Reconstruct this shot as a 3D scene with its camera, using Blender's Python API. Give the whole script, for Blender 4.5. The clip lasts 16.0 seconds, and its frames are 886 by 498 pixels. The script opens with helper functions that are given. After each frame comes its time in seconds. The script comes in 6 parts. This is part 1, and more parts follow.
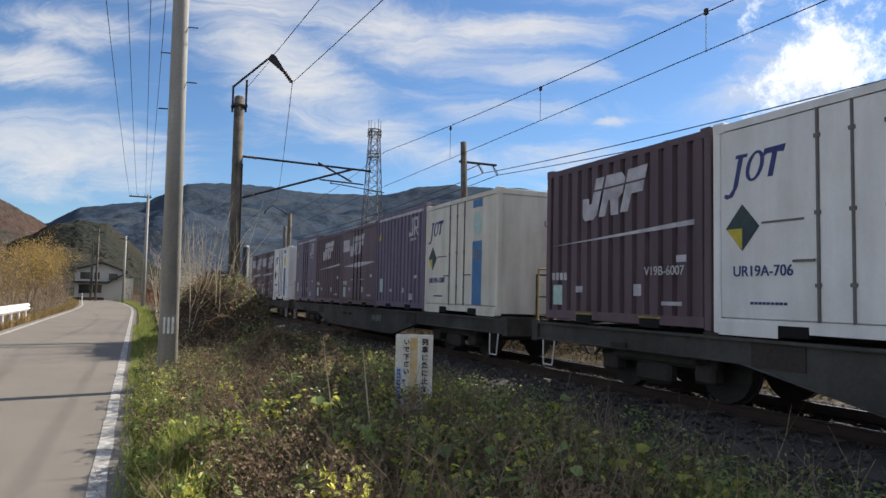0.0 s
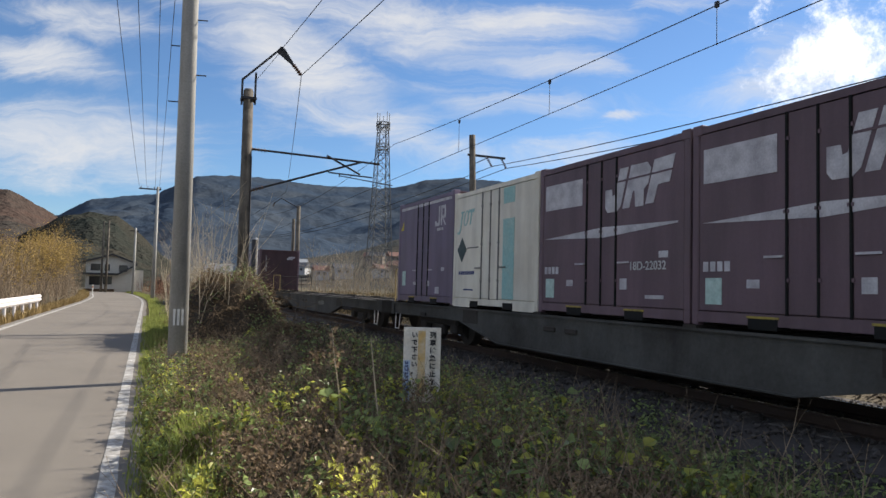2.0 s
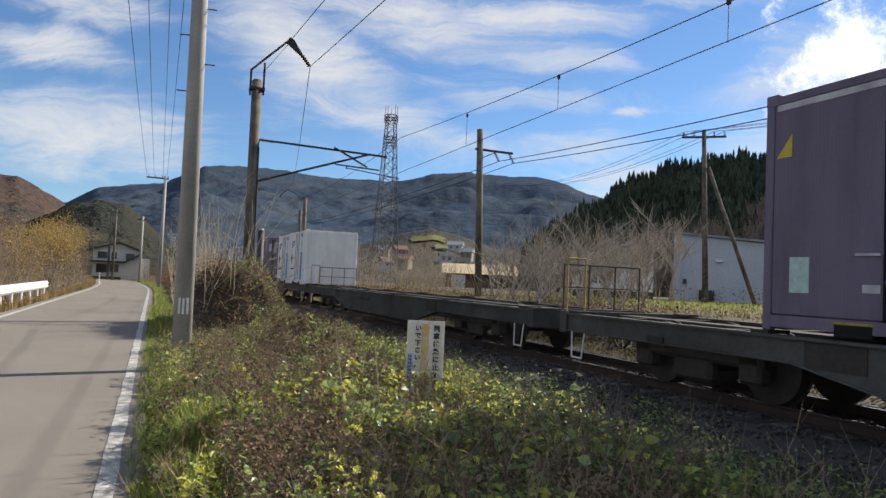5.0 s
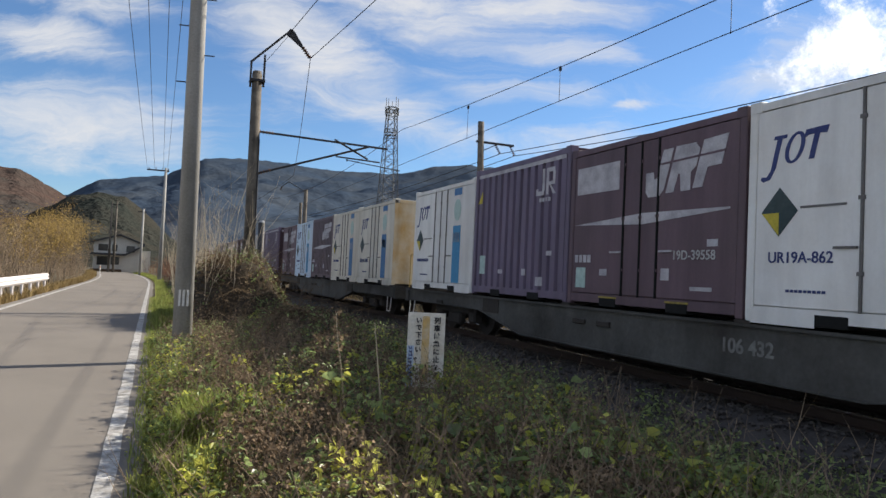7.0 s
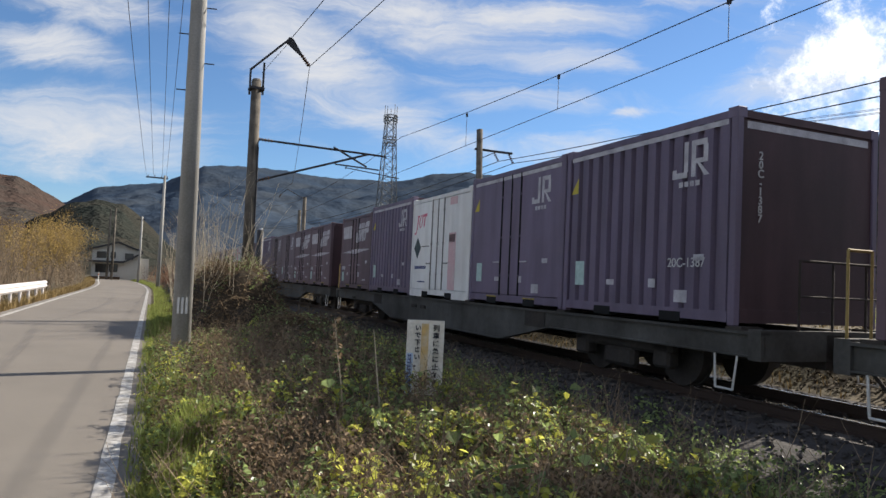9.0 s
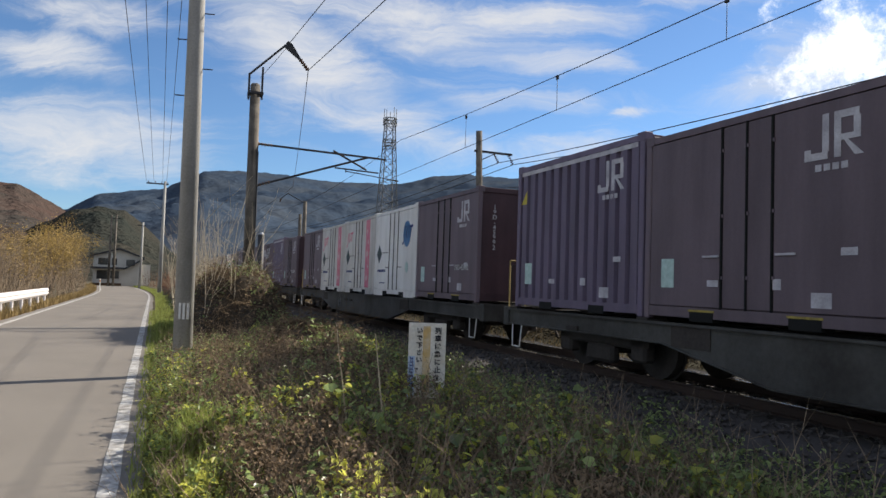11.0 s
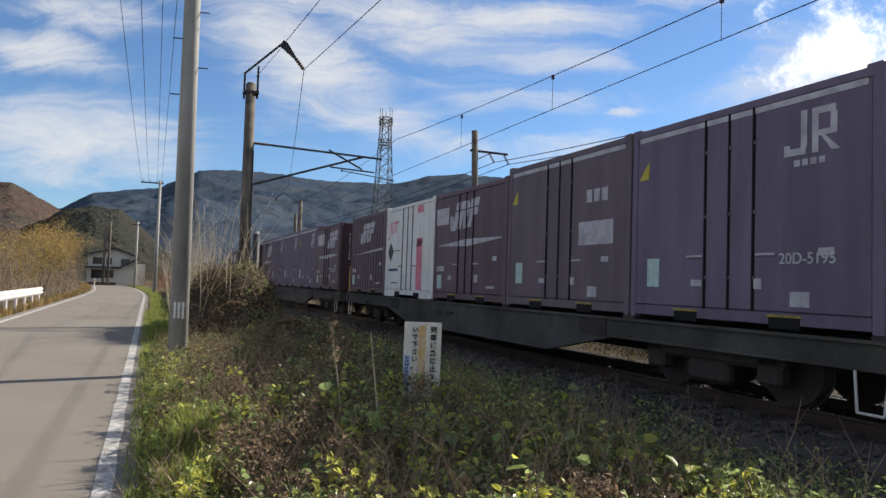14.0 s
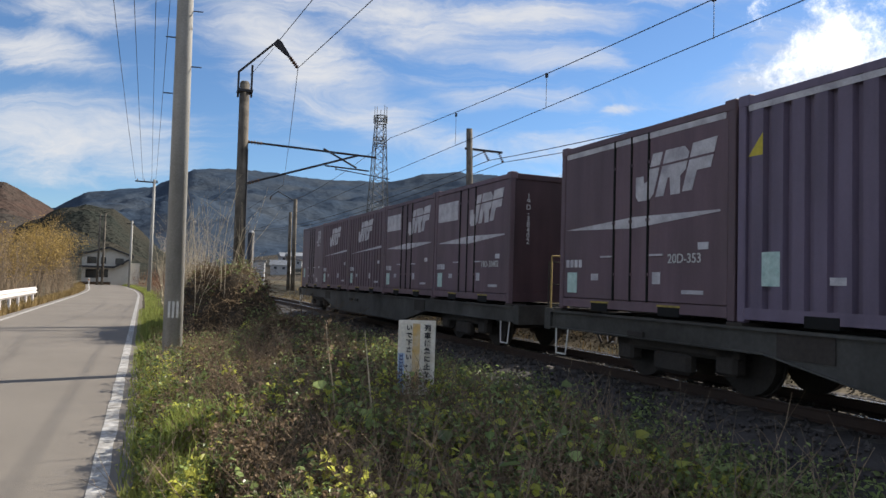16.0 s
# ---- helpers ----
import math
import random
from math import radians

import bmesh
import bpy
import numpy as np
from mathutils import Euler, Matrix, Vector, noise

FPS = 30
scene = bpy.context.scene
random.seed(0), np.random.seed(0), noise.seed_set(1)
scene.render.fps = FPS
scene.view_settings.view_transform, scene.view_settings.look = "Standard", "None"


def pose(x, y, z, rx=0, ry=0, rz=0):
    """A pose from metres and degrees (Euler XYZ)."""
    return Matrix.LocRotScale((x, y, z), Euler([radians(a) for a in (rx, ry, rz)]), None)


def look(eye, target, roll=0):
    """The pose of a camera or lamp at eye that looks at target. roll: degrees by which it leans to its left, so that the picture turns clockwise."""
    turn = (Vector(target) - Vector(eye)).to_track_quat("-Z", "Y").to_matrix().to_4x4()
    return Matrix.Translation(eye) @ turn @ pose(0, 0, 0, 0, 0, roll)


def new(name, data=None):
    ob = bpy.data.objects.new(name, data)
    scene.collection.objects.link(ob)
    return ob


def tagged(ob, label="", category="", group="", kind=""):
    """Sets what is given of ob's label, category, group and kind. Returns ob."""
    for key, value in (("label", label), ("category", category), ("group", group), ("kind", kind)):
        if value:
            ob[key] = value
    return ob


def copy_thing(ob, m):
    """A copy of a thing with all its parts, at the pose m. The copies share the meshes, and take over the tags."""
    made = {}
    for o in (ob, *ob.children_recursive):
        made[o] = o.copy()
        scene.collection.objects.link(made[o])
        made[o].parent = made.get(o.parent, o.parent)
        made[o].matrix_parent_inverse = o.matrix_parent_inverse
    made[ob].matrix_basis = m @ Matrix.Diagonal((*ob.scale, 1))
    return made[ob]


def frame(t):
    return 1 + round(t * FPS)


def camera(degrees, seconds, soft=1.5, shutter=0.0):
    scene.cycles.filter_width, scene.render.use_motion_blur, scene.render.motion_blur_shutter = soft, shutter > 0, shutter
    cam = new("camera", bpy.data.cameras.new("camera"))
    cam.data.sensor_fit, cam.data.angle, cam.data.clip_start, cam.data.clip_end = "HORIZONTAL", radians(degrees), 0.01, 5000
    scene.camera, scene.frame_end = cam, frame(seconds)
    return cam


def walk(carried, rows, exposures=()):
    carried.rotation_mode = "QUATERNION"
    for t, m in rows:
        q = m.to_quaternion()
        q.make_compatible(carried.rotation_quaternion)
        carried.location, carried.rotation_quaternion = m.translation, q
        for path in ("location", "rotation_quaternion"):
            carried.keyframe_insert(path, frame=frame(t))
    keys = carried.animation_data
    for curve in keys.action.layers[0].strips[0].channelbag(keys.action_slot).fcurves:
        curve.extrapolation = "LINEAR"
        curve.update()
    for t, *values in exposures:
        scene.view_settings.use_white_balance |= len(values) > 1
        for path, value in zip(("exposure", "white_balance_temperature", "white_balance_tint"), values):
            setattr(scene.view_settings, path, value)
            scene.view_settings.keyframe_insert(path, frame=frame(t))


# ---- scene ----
# ---------------------------------------------------------------- camera
E0 = 1.55      # eye height over the road
PATH = [
    (0, 0.001, -0.011, 0.003, -23.691, 3.865, -1.316),
    (0.5, -0.000, -0.009, 0.001, -23.572, 3.482, -1.411),
    (1, 0.002, -0.006, -0.001, -23.140, 3.397, -1.391),
    (1.5, 0.001, -0.010, -0.001, -23.068, 3.253, -1.304),
    (2, -0.006, -0.026, 0.005, -23.028, 3.280, -1.575),
    (2.5, -0.000, -0.008, 0.000, -22.631, 3.255, -1.726),
    (3, -0.002, 0.000, 0.003, -22.330, 3.431, -1.571),
    (3.5, -0.000, 0.000, 0.000, -22.258, 3.762, -2.118),
    (4, -0.001, -0.018, 0.002, -22.359, 3.285, -2.466),
    (4.5, 0.002, -0.020, 0.002, -22.594, 2.987, -2.620),
    (7, 0.016, 0.012, -0.008, -22.553, 2.187, -2.707),
    (7.5, 0.010, 0.008, -0.006, -22.498, 2.367, -2.767),
    (8, 0.012, 0.017, -0.008, -22.257, 2.517, -2.639),
    (8.5, 0.007, -0.001, -0.003, -22.327, 2.755, -2.628),
    (9, 0.009, 0.004, -0.007, -22.661, 2.797, -2.693),
    (11.5, 0.017, 0.015, -0.004, -22.533, 2.973, -1.802),
    (12, 0.014, 0.005, -0.006, -22.608, 2.712, -1.735),
    (12.5, 0.015, 0.010, -0.008, -22.749, 2.914, -1.758),
    (13, 0.012, 0.008, -0.006, -22.747, 2.713, -2.098),
    (13.5, 0.012, -0.004, -0.006, -22.952, 2.802, -2.120),
    (14, 0.014, 0.003, -0.009, -22.902, 2.952, -2.001),
    (14.5, 0.017, 0.016, -0.004, -22.697, 3.021, -1.902),
    (15, 0.017, 0.010, -0.004, -22.639, 3.097, -1.909),
    (15.5, 0.019, -0.000, -0.003, -22.884, 2.907, -1.930),
    (16, 0.022, -0.022, -0.008, -23.271, 2.810, -1.771),
]
cam = camera(64.98, 16.0)
walk(cam, [(t, pose(x, y, E0 + z, 90 + p, r, a)) for t, x, y, z, a, p, r in PATH])

# ---------------------------------------------------------------- world, sun
SUN_AZ, SUN_EL = radians(78), radians(31.8)       # from the track's way ahead towards the right; height


def build_world():
    w = bpy.data.worlds.new("world")
    scene.world = w
    w.use_nodes = True
    nt = w.node_tree
    nt.nodes.clear()
    N, L = nt.nodes.new, nt.links.new
    out, bg = N("ShaderNodeOutputWorld"), N("ShaderNodeBackground")
    sky = N("ShaderNodeTexSky")
    sky.sky_type, sky.sun_disc = "NISHITA", False
    sky.sun_elevation, sky.sun_rotation = SUN_EL, SUN_AZ
    sky.air_density, sky.dust_density, sky.ozone_density = 1.0, 0.1, 7.0
    tc = N("ShaderNodeTexCoord")
    sep = N("ShaderNodeSeparateXYZ")
    L(tc.outputs["Generated"], sep.inputs[0])
    zc = N("ShaderNodeMath"); zc.operation = "MAXIMUM"; zc.inputs[1].default_value = 0.0
    L(sep.outputs[2], zc.inputs[0])
    za = N("ShaderNodeMath"); za.operation = "ADD"; za.inputs[1].default_value = 0.16
    L(zc.outputs[0], za.inputs[0])
    div = N("ShaderNodeVectorMath"); div.operation = "DIVIDE"
    comb = N("ShaderNodeCombineXYZ")
    for i in range(3):
        L(za.outputs[0], comb.inputs[i])
    L(tc.outputs["Generated"], div.inputs[0]); L(comb.outputs[0], div.inputs[1])

    def cloud(scale, rot, stretch, lo, hi, detail, rough, dist, loc):
        mp = N("ShaderNodeMapping")
        mp.inputs["Rotation"].default_value = (0, 0, radians(rot))
        mp.inputs["Scale"].default_value = (stretch, 1.0, 0.0)
        mp.inputs["Location"].default_value = loc
        L(div.outputs[0], mp.inputs[0])
        nz = N("ShaderNodeTexNoise")
        nz.inputs["Scale"].default_value, nz.inputs["Detail"].default_value = scale, detail
        nz.inputs["Roughness"].default_value, nz.inputs["Distortion"].default_value = rough, dist
        L(mp.outputs[0], nz.inputs["Vector"])
        mr = N("ShaderNodeMapRange"); mr.interpolation_type = "SMOOTHSTEP"
        mr.inputs["From Min"].default_value, mr.inputs["From Max"].default_value = lo, hi
        L(nz.outputs["Fac"], mr.inputs["Value"])
        return mr.outputs[0]

    big = cloud(0.75, 24, 0.60, 0.25, 0.52, 2.0, 0.5, 0.5, (3.1, 0.4, 0))
    fine = cloud(1.9, 30, 0.34, 0.30, 0.62, 8.0, 0.60, 1.1, (1.7, 5.2, 0))
    mul = N("ShaderNodeMath"); mul.operation = "MULTIPLY"
    L(big, mul.inputs[0]); L(fine, mul.inputs[1])
    # a cumulus lit from behind by the sun, and the bright veil round the sun
    cdir = N("ShaderNodeVectorMath"); cdir.operation = "DOT_PRODUCT"
    a, e = radians(53.2), radians(16.8)
    cdir.inputs[1].default_value = (math.sin(a) * math.cos(e), math.cos(a) * math.cos(e), math.sin(e))
    nrm = N("ShaderNodeVectorMath"); nrm.operation = "NORMALIZE"
    L(tc.outputs["Generated"], nrm.inputs[0]); L(nrm.outputs[0], cdir.inputs[0])
    puff = N("ShaderNodeTexNoise")
    puff.inputs["Scale"].default_value, puff.inputs["Detail"].default_value, puff.inputs["Roughness"].default_value = 13.0, 9.0, 0.7
    L(nrm.outputs[0], puff.inputs["Vector"])
    pm = N("ShaderNodeMath"); pm.operation = "MULTIPLY_ADD"; pm.inputs[1].default_value, pm.inputs[2].default_value = 0.052, -0.026
    L(puff.outputs["Fac"], pm.inputs[0])
    pa = N("ShaderNodeMath"); pa.operation = "ADD"
    L(cdir.outputs["Value"], pa.inputs[0]); L(pm.outputs[0], pa.inputs[1])
    cm = N("ShaderNodeMapRange"); cm.interpolation_type = "SMOOTHSTEP"
    cm.inputs["From Min"].default_value, cm.inputs["From Max"].default_value = 0.9945, 1.0065
    L(pa.outputs[0], cm.inputs["Value"])
    # cirrus streaks over the valley, on a flat chart of the sky ahead
    h = radians(22.3)

    def math_node(op, x, y=None, z=None):
        n = N("ShaderNodeMath"); n.operation = op
        for i, v in enumerate((x, y, z)):
            if v is None:
                continue
            if isinstance(v, (int, float)):
                n.inputs[i].default_value = v
            else:
                L(v, n.inputs[i])
        return n.outputs[0]

    def dot(v):
        n = N("ShaderNodeVectorMath"); n.operation = "DOT_PRODUCT"; n.inputs[1].default_value = v
        L(nrm.outputs[0], n.inputs[0])
        return n.outputs["Value"]
    ahead = dot((math.sin(h), math.cos(h), 0))
    safe = math_node("MAXIMUM", ahead, 0.08)
    chart = N("ShaderNodeCombineXYZ")
    L(math_node("DIVIDE", dot((math.cos(h), -math.sin(h), 0)), safe), chart.inputs[0])
    L(math_node("DIVIDE", dot((0, 0, 1)), safe), chart.inputs[1])
    swirl = N("ShaderNodeTexNoise")
    swirl.inputs["Scale"].default_value, swirl.inputs["Detail"].default_value, swirl.inputs["Roughness"].default_value = 5.0, 5.0, 0.6
    L(chart.outputs[0], swirl.inputs["Vector"])
    sw = N("ShaderNodeVectorMath"); sw.operation = "MULTIPLY_ADD"
    sw.inputs[1].default_value, sw.inputs[2].default_value = (0.12, 0.07, 0), (-0.06, -0.035, 0)
    L(swirl.outputs["Color"], sw.inputs[0])
    warped = N("ShaderNodeVectorMath"); warped.operation = "ADD"
    L(chart.outputs[0], warped.inputs[0]); L(sw.outputs[0], warped.inputs[1])
    veil = None
    for cx, cy, lx, ly, turn, weight in CIRRUS:
        mp = N("ShaderNodeMapping"); mp.vector_type = "TEXTURE"
        mp.inputs["Location"].default_value = (cx, cy, 0)
        mp.inputs["Rotation"].default_value = (0, 0, radians(turn))
        mp.inputs["Scale"].default_value = (lx, ly, 1)
        L(warped.outputs[0], mp.inputs[0])
        ln = N("ShaderNodeVectorMath"); ln.operation = "LENGTH"
        L(mp.outputs[0], ln.inputs[0])
        fall = N("ShaderNodeMapRange"); fall.interpolation_type = "SMOOTHSTEP"
        fall.inputs["From Min"].default_value, fall.inputs["From Max"].default_value = 1.35, 0.15
        fall.inputs["To Max"].default_value = weight
        L(ln.outputs["Value"], fall.inputs["Value"])
        veil = fall.outputs[0] if veil is None else math_node("MAXIMUM", veil, fall.outputs[0])
    wm = N("ShaderNodeMapping"); wm.inputs["Rotation"].default_value = (0, 0, radians(14)); wm.inputs["Scale"].default_value = (1.0, 4.6, 1)
    L(warped.outputs[0], wm.inputs[0])
    wisp = N("ShaderNodeTexNoise")
    wisp.inputs["Scale"].default_value, wisp.inputs["Detail"].default_value, wisp.inputs["Roughness"].default_value, wisp.inputs["Distortion"].default_value = 3.4, 10.0, 0.66, 0.9
    L(wm.outputs[0], wisp.inputs["Vector"])
    dens = N("ShaderNodeMapRange"); dens.interpolation_type = "SMOOTHSTEP"
    dens.inputs["From Min"].default_value, dens.inputs["From Max"].default_value, dens.inputs["To Max"].default_value = 0.02, 1.16, 0.95
    L(math_node("ADD", veil, math_node("MULTIPLY_ADD", wisp.outputs["Fac"], 2.1, -1.06)), dens.inputs["Value"])
    front = N("ShaderNodeMapRange"); front.inputs["From Min"].default_value, front.inputs["From Max"].default_value = 0.35, 0.65
    L(ahead, front.inputs["Value"])
    both = N("ShaderNodeMix")
    L(front.outputs[0], both.inputs["Factor"]); L(math_node("MULTIPLY", mul.outputs[0], 0.95), both.inputs["A"]); L(dens.outputs[0], both.inputs["B"])
    white = N("ShaderNodeMix"); white.data_type = "RGBA"
    white.inputs["B"].default_value = (CLOUD, CLOUD * 1.01, CLOUD * 1.04, 1)
    L(both.outputs["Result"], white.inputs["Factor"]); L(sky.outputs[0], white.inputs["A"])
    white2 = N("ShaderNodeMix"); white2.data_type = "RGBA"
    white2.inputs["B"].default_value = (CLOUD * 1.8, CLOUD * 1.8, CLOUD * 1.8, 1)
    L(cm.outputs[0], white2.inputs["Factor"]); L(white.outputs["Result"], white2.inputs["A"])
    L(white2.outputs["Result"], bg.inputs["Color"])
    bg.inputs["Strength"].default_value = SKY
    L(bg.outputs[0], out.inputs[0])


SKY, CLOUD = 0.077, 5.8
# each streak on the chart: place across and up, half length, half width, slant, weight
CIRRUS = (
    (-0.532, 0.382, 0.154, 0.041, -8, 0.75),
    (-0.572, 0.313, 0.138, 0.041, -10, 0.8),
    (-0.548, 0.203, 0.244, 0.073, -8, 0.85),
    (-0.215, 0.329, 0.22, 0.085, -32, 0.9),
    (-0.117, 0.248, 0.154, 0.049, -20, 0.7),
    (-0.068, 0.378, 0.211, 0.057, -10, 0.72),
    (0.119, 0.398, 0.187, 0.037, 4, 0.72),
    (0.135, 0.341, 0.195, 0.033, -6, 0.5),
    (0.078, 0.285, 0.228, 0.028, -4, 0.42),
    (0.261, 0.254, 0.042, 0.011, 5, 0.8),
    (0.159, 0.195, 0.195, 0.033, 4, 0.6),
    (0.273, 0.159, 0.13, 0.033, 10, 0.7),
    (0.493, 0.228, 0.187, 0.049, 8, 0.6),
    (0.525, 0.329, 0.154, 0.089, 10, 0.62),
    (-0.369, 0.467, 0.341, 0.057, -15, 0.7),
    (0.379, 0.492, 0.341, 0.065, 8, 0.55),
)
build_world()
sun_data = bpy.data.lights.new("sun", "SUN")
sun_data.energy, sun_data.angle, sun_data.color = 5.0, radians(0.6), (1.0, 0.915, 0.79)
sun = new("sun", sun_data)
sun.matrix_world = look((60 * math.sin(SUN_AZ), 60 * math.cos(SUN_AZ), 60 * math.tan(SUN_EL)), (0, 0, 0))
scene.view_settings.exposure = 0.8

# ---------------------------------------------------------------- materials
MATS = {}


def mat(name, col, rough=0.8, metal=0.0, col2=None, big=0.6, fine=25.0, amount=0.5, bump=0.15, spec=0.3, island=0.0, obj=0.0, trans=0.0, bdist=0.02, streak=0.0, grain=0.28):
    """A surface of one colour with broad stains (col2, size 1/big m) and fine grain."""
    if name in MATS:
        return MATS[name]
    m = bpy.data.materials.new(name)
    m.use_nodes = True
    nt = m.node_tree
    N, L = nt.nodes.new, nt.links.new
    b = nt.nodes["Principled BSDF"]
    b.inputs["Roughness"].default_value, b.inputs["Metallic"].default_value = rough, metal
    b.inputs["Specular IOR Level"].default_value = spec
    col2 = col2 or tuple(c * 0.6 for c in col)
    tc = N("ShaderNodeTexCoord")
    n1 = N("ShaderNodeTexNoise"); n1.inputs["Scale"].default_value = big; n1.inputs["Detail"].default_value = 6; n1.inputs["Roughness"].default_value = 0.6
    n2 = N("ShaderNodeTexNoise"); n2.inputs["Scale"].default_value = fine; n2.inputs["Detail"].default_value = 4
    L(tc.outputs["Object"], n1.inputs["Vector"]); L(tc.outputs["Object"], n2.inputs["Vector"])
    r1 = N("ShaderNodeMapRange"); r1.inputs["From Min"].default_value, r1.inputs["From Max"].default_value = 0.38, 0.68
    L(n1.outputs["Fac"], r1.inputs["Value"])
    mu = N("ShaderNodeMath"); mu.operation = "MULTIPLY"; mu.inputs[1].default_value = amount
    L(r1.outputs[0], mu.inputs[0])
    mx = N("ShaderNodeMix"); mx.data_type = "RGBA"
    mx.inputs["A"].default_value, mx.inputs["B"].default_value = (*col, 1), (*col2, 1)
    L(mu.outputs[0], mx.inputs["Factor"])
    hs = N("ShaderNodeHueSaturation")
    L(mx.outputs["Result"], hs.inputs["Color"])
    r2 = N("ShaderNodeMapRange"); r2.inputs["To Min"].default_value, r2.inputs["To Max"].default_value = 1 - grain, 1 + grain
    L(n2.outputs["Fac"], r2.inputs["Value"])
    val = r2.outputs[0]
    for on, kind, key in ((island, "ShaderNodeNewGeometry", "Random Per Island"), (obj, "ShaderNodeObjectInfo", "Random")):
        if on:
            g = N(kind)
            rr = N("ShaderNodeMapRange"); rr.inputs["To Min"].default_value, rr.inputs["To Max"].default_value = 1 - on, 1 + on
            L(g.outputs[key], rr.inputs["Value"])
            mm = N("ShaderNodeMath"); mm.operation = "MULTIPLY"
            L(val, mm.inputs[0]); L(rr.outputs[0], mm.inputs[1]); val = mm.outputs[0]
    if streak:
        mp = N("ShaderNodeMapping"); mp.inputs["Scale"].default_value = (1.6, 1.6, 0.22)
        n3 = N("ShaderNodeTexNoise"); n3.inputs["Scale"].default_value, n3.inputs["Detail"].default_value = 2.2, 5
        L(tc.outputs["Object"], mp.inputs[0]); L(mp.outputs[0], n3.inputs["Vector"])
        r3 = N("ShaderNodeMapRange"); r3.inputs["From Min"].default_value, r3.inputs["From Max"].default_value = 0.35, 0.65
        r3.inputs["To Min"].default_value, r3.inputs["To Max"].default_value = 1 - streak, 1 + streak * .4
        L(n3.outputs["Fac"], r3.inputs["Value"])
        mm = N("ShaderNodeMath"); mm.operation = "MULTIPLY"
        L(val, mm.inputs[0]); L(r3.outputs[0], mm.inputs[1]); val = mm.outputs[0]
    L(val, hs.inputs["Value"])
    L(hs.outputs[0], b.inputs["Base Color"])
    if bump:
        bp = N("ShaderNodeBump"); bp.inputs["Strength"].default_value = bump; bp.inputs["Distance"].default_value = bdist
        L(n2.outputs["Fac"], bp.inputs["Height"]); L(bp.outputs[0], b.inputs["Normal"])
    if trans:
        tr = N("ShaderNodeBsdfTranslucent"); L(hs.outputs[0], tr.inputs["Color"])
        ms = N("ShaderNodeMixShader"); ms.inputs[0].default_value = trans
        L(b.outputs[0], ms.inputs[1]); L(tr.outputs[0], ms.inputs[2])
        L(ms.outputs[0], nt.nodes["Material Output"].inputs["Surface"])
    MATS[name] = m
    return m


# ---------------------------------------------------------------- mesh helpers
def link(name, me, material, parent=None, label=""):
    ob = new(name, me)
    if material:
        me.materials.append(material)
    if parent:
        ob.parent = parent
    if label:
        tagged(ob, label)
    return ob


def part(name, bm, material, parent=None, label="", smooth=False):
    me = bpy.data.meshes.new(name)
    bm.normal_update()
    bm.to_mesh(me)
    bm.free()
    if smooth:
        me.polygons.foreach_set("use_smooth", [True] * len(me.polygons))
    return link(name, me, material, parent, label)


def raw(name, verts, faces, material, parent=None, label="", smooth=False):
    me = bpy.data.meshes.new(name)
    me.from_pydata(verts, [], faces)
    me.update()
    if smooth:
        me.polygons.foreach_set("use_smooth", [True] * len(me.polygons))
    return link(name, me, material, parent, label)


def thing(name, label, category, group="", kind="", m=None):
    ob = new(name)
    ob.empty_display_size = 0.2
    if m is not None:
        ob.matrix_basis = m
    return tagged(ob, label, category, group, kind)


def box(bm, x0, x1, y0, y1, z0, z1, bevel=0.0):
    r = bmesh.ops.create_cube(bm, size=1, matrix=Matrix.LocRotScale(((x0 + x1) / 2, (y0 + y1) / 2, (z0 + z1) / 2), None, (x1 - x0, y1 - y0, z1 - z0)))
    if bevel:
        es = list({e for v in r["verts"] for e in v.link_edges})
        bmesh.ops.bevel(bm, geom=es, offset=bevel, segments=1, affect="EDGES")
    return bm


def cyl(bm, a, b, r0, r1=None, n=10, caps=True):
    a, b = Vector(a), Vector(b)
    d = b - a
    m = Matrix.Translation((a + b) / 2) @ d.to_track_quat("Z", "Y").to_matrix().to_4x4()
    bmesh.ops.create_cone(bm, cap_ends=caps, segments=n, radius1=r0, radius2=r0 if r1 is None else r1, depth=d.length, matrix=m)
    return bm


def tube(name, pts, r, material, parent=None, label="", n=6):
    bm = bmesh.new()
    for a, b in zip(pts, pts[1:]):
        cyl(bm, a, b, r, n=n)
    return part(name, bm, material, parent, label)


def B():
    return bmesh.new()


def wire(name, pts, r, material, label, sag=0.0, n=14, parent=None):
    """A hanging cable through pts, with sag between them, as one swept tube."""
    line = []
    for a, b in zip(pts, pts[1:]):
        a, b = Vector(a), Vector(b)
        for i in range(n):
            f = i / n
            p = a.lerp(b, f); p.z -= sag * 4 * f * (1 - f)
            line.append(p)
    line.append(Vector(pts[-1]))
    vs, fs = [], []
    for i, p in enumerate(line):
        d = (line[min(i + 1, len(line) - 1)] - line[max(i - 1, 0)]).normalized()
        s = d.cross(Vector((0, 0, 1))).normalized(); u = s.cross(d)
        for k in range(5):
            w = k * math.tau / 5
            vs.append(p + s * (r * math.cos(w)) + u * (r * math.sin(w)))
    for i in range(len(line) - 1):
        for k in range(5):
            k2 = (k + 1) % 5
            fs.append((i * 5 + k, i * 5 + k2, i * 5 + 5 + k2, i * 5 + 5 + k))
    ob = raw(name, vs, fs, material, parent, "" if parent else label)
    return ob if parent else tagged(ob, label, "cable")


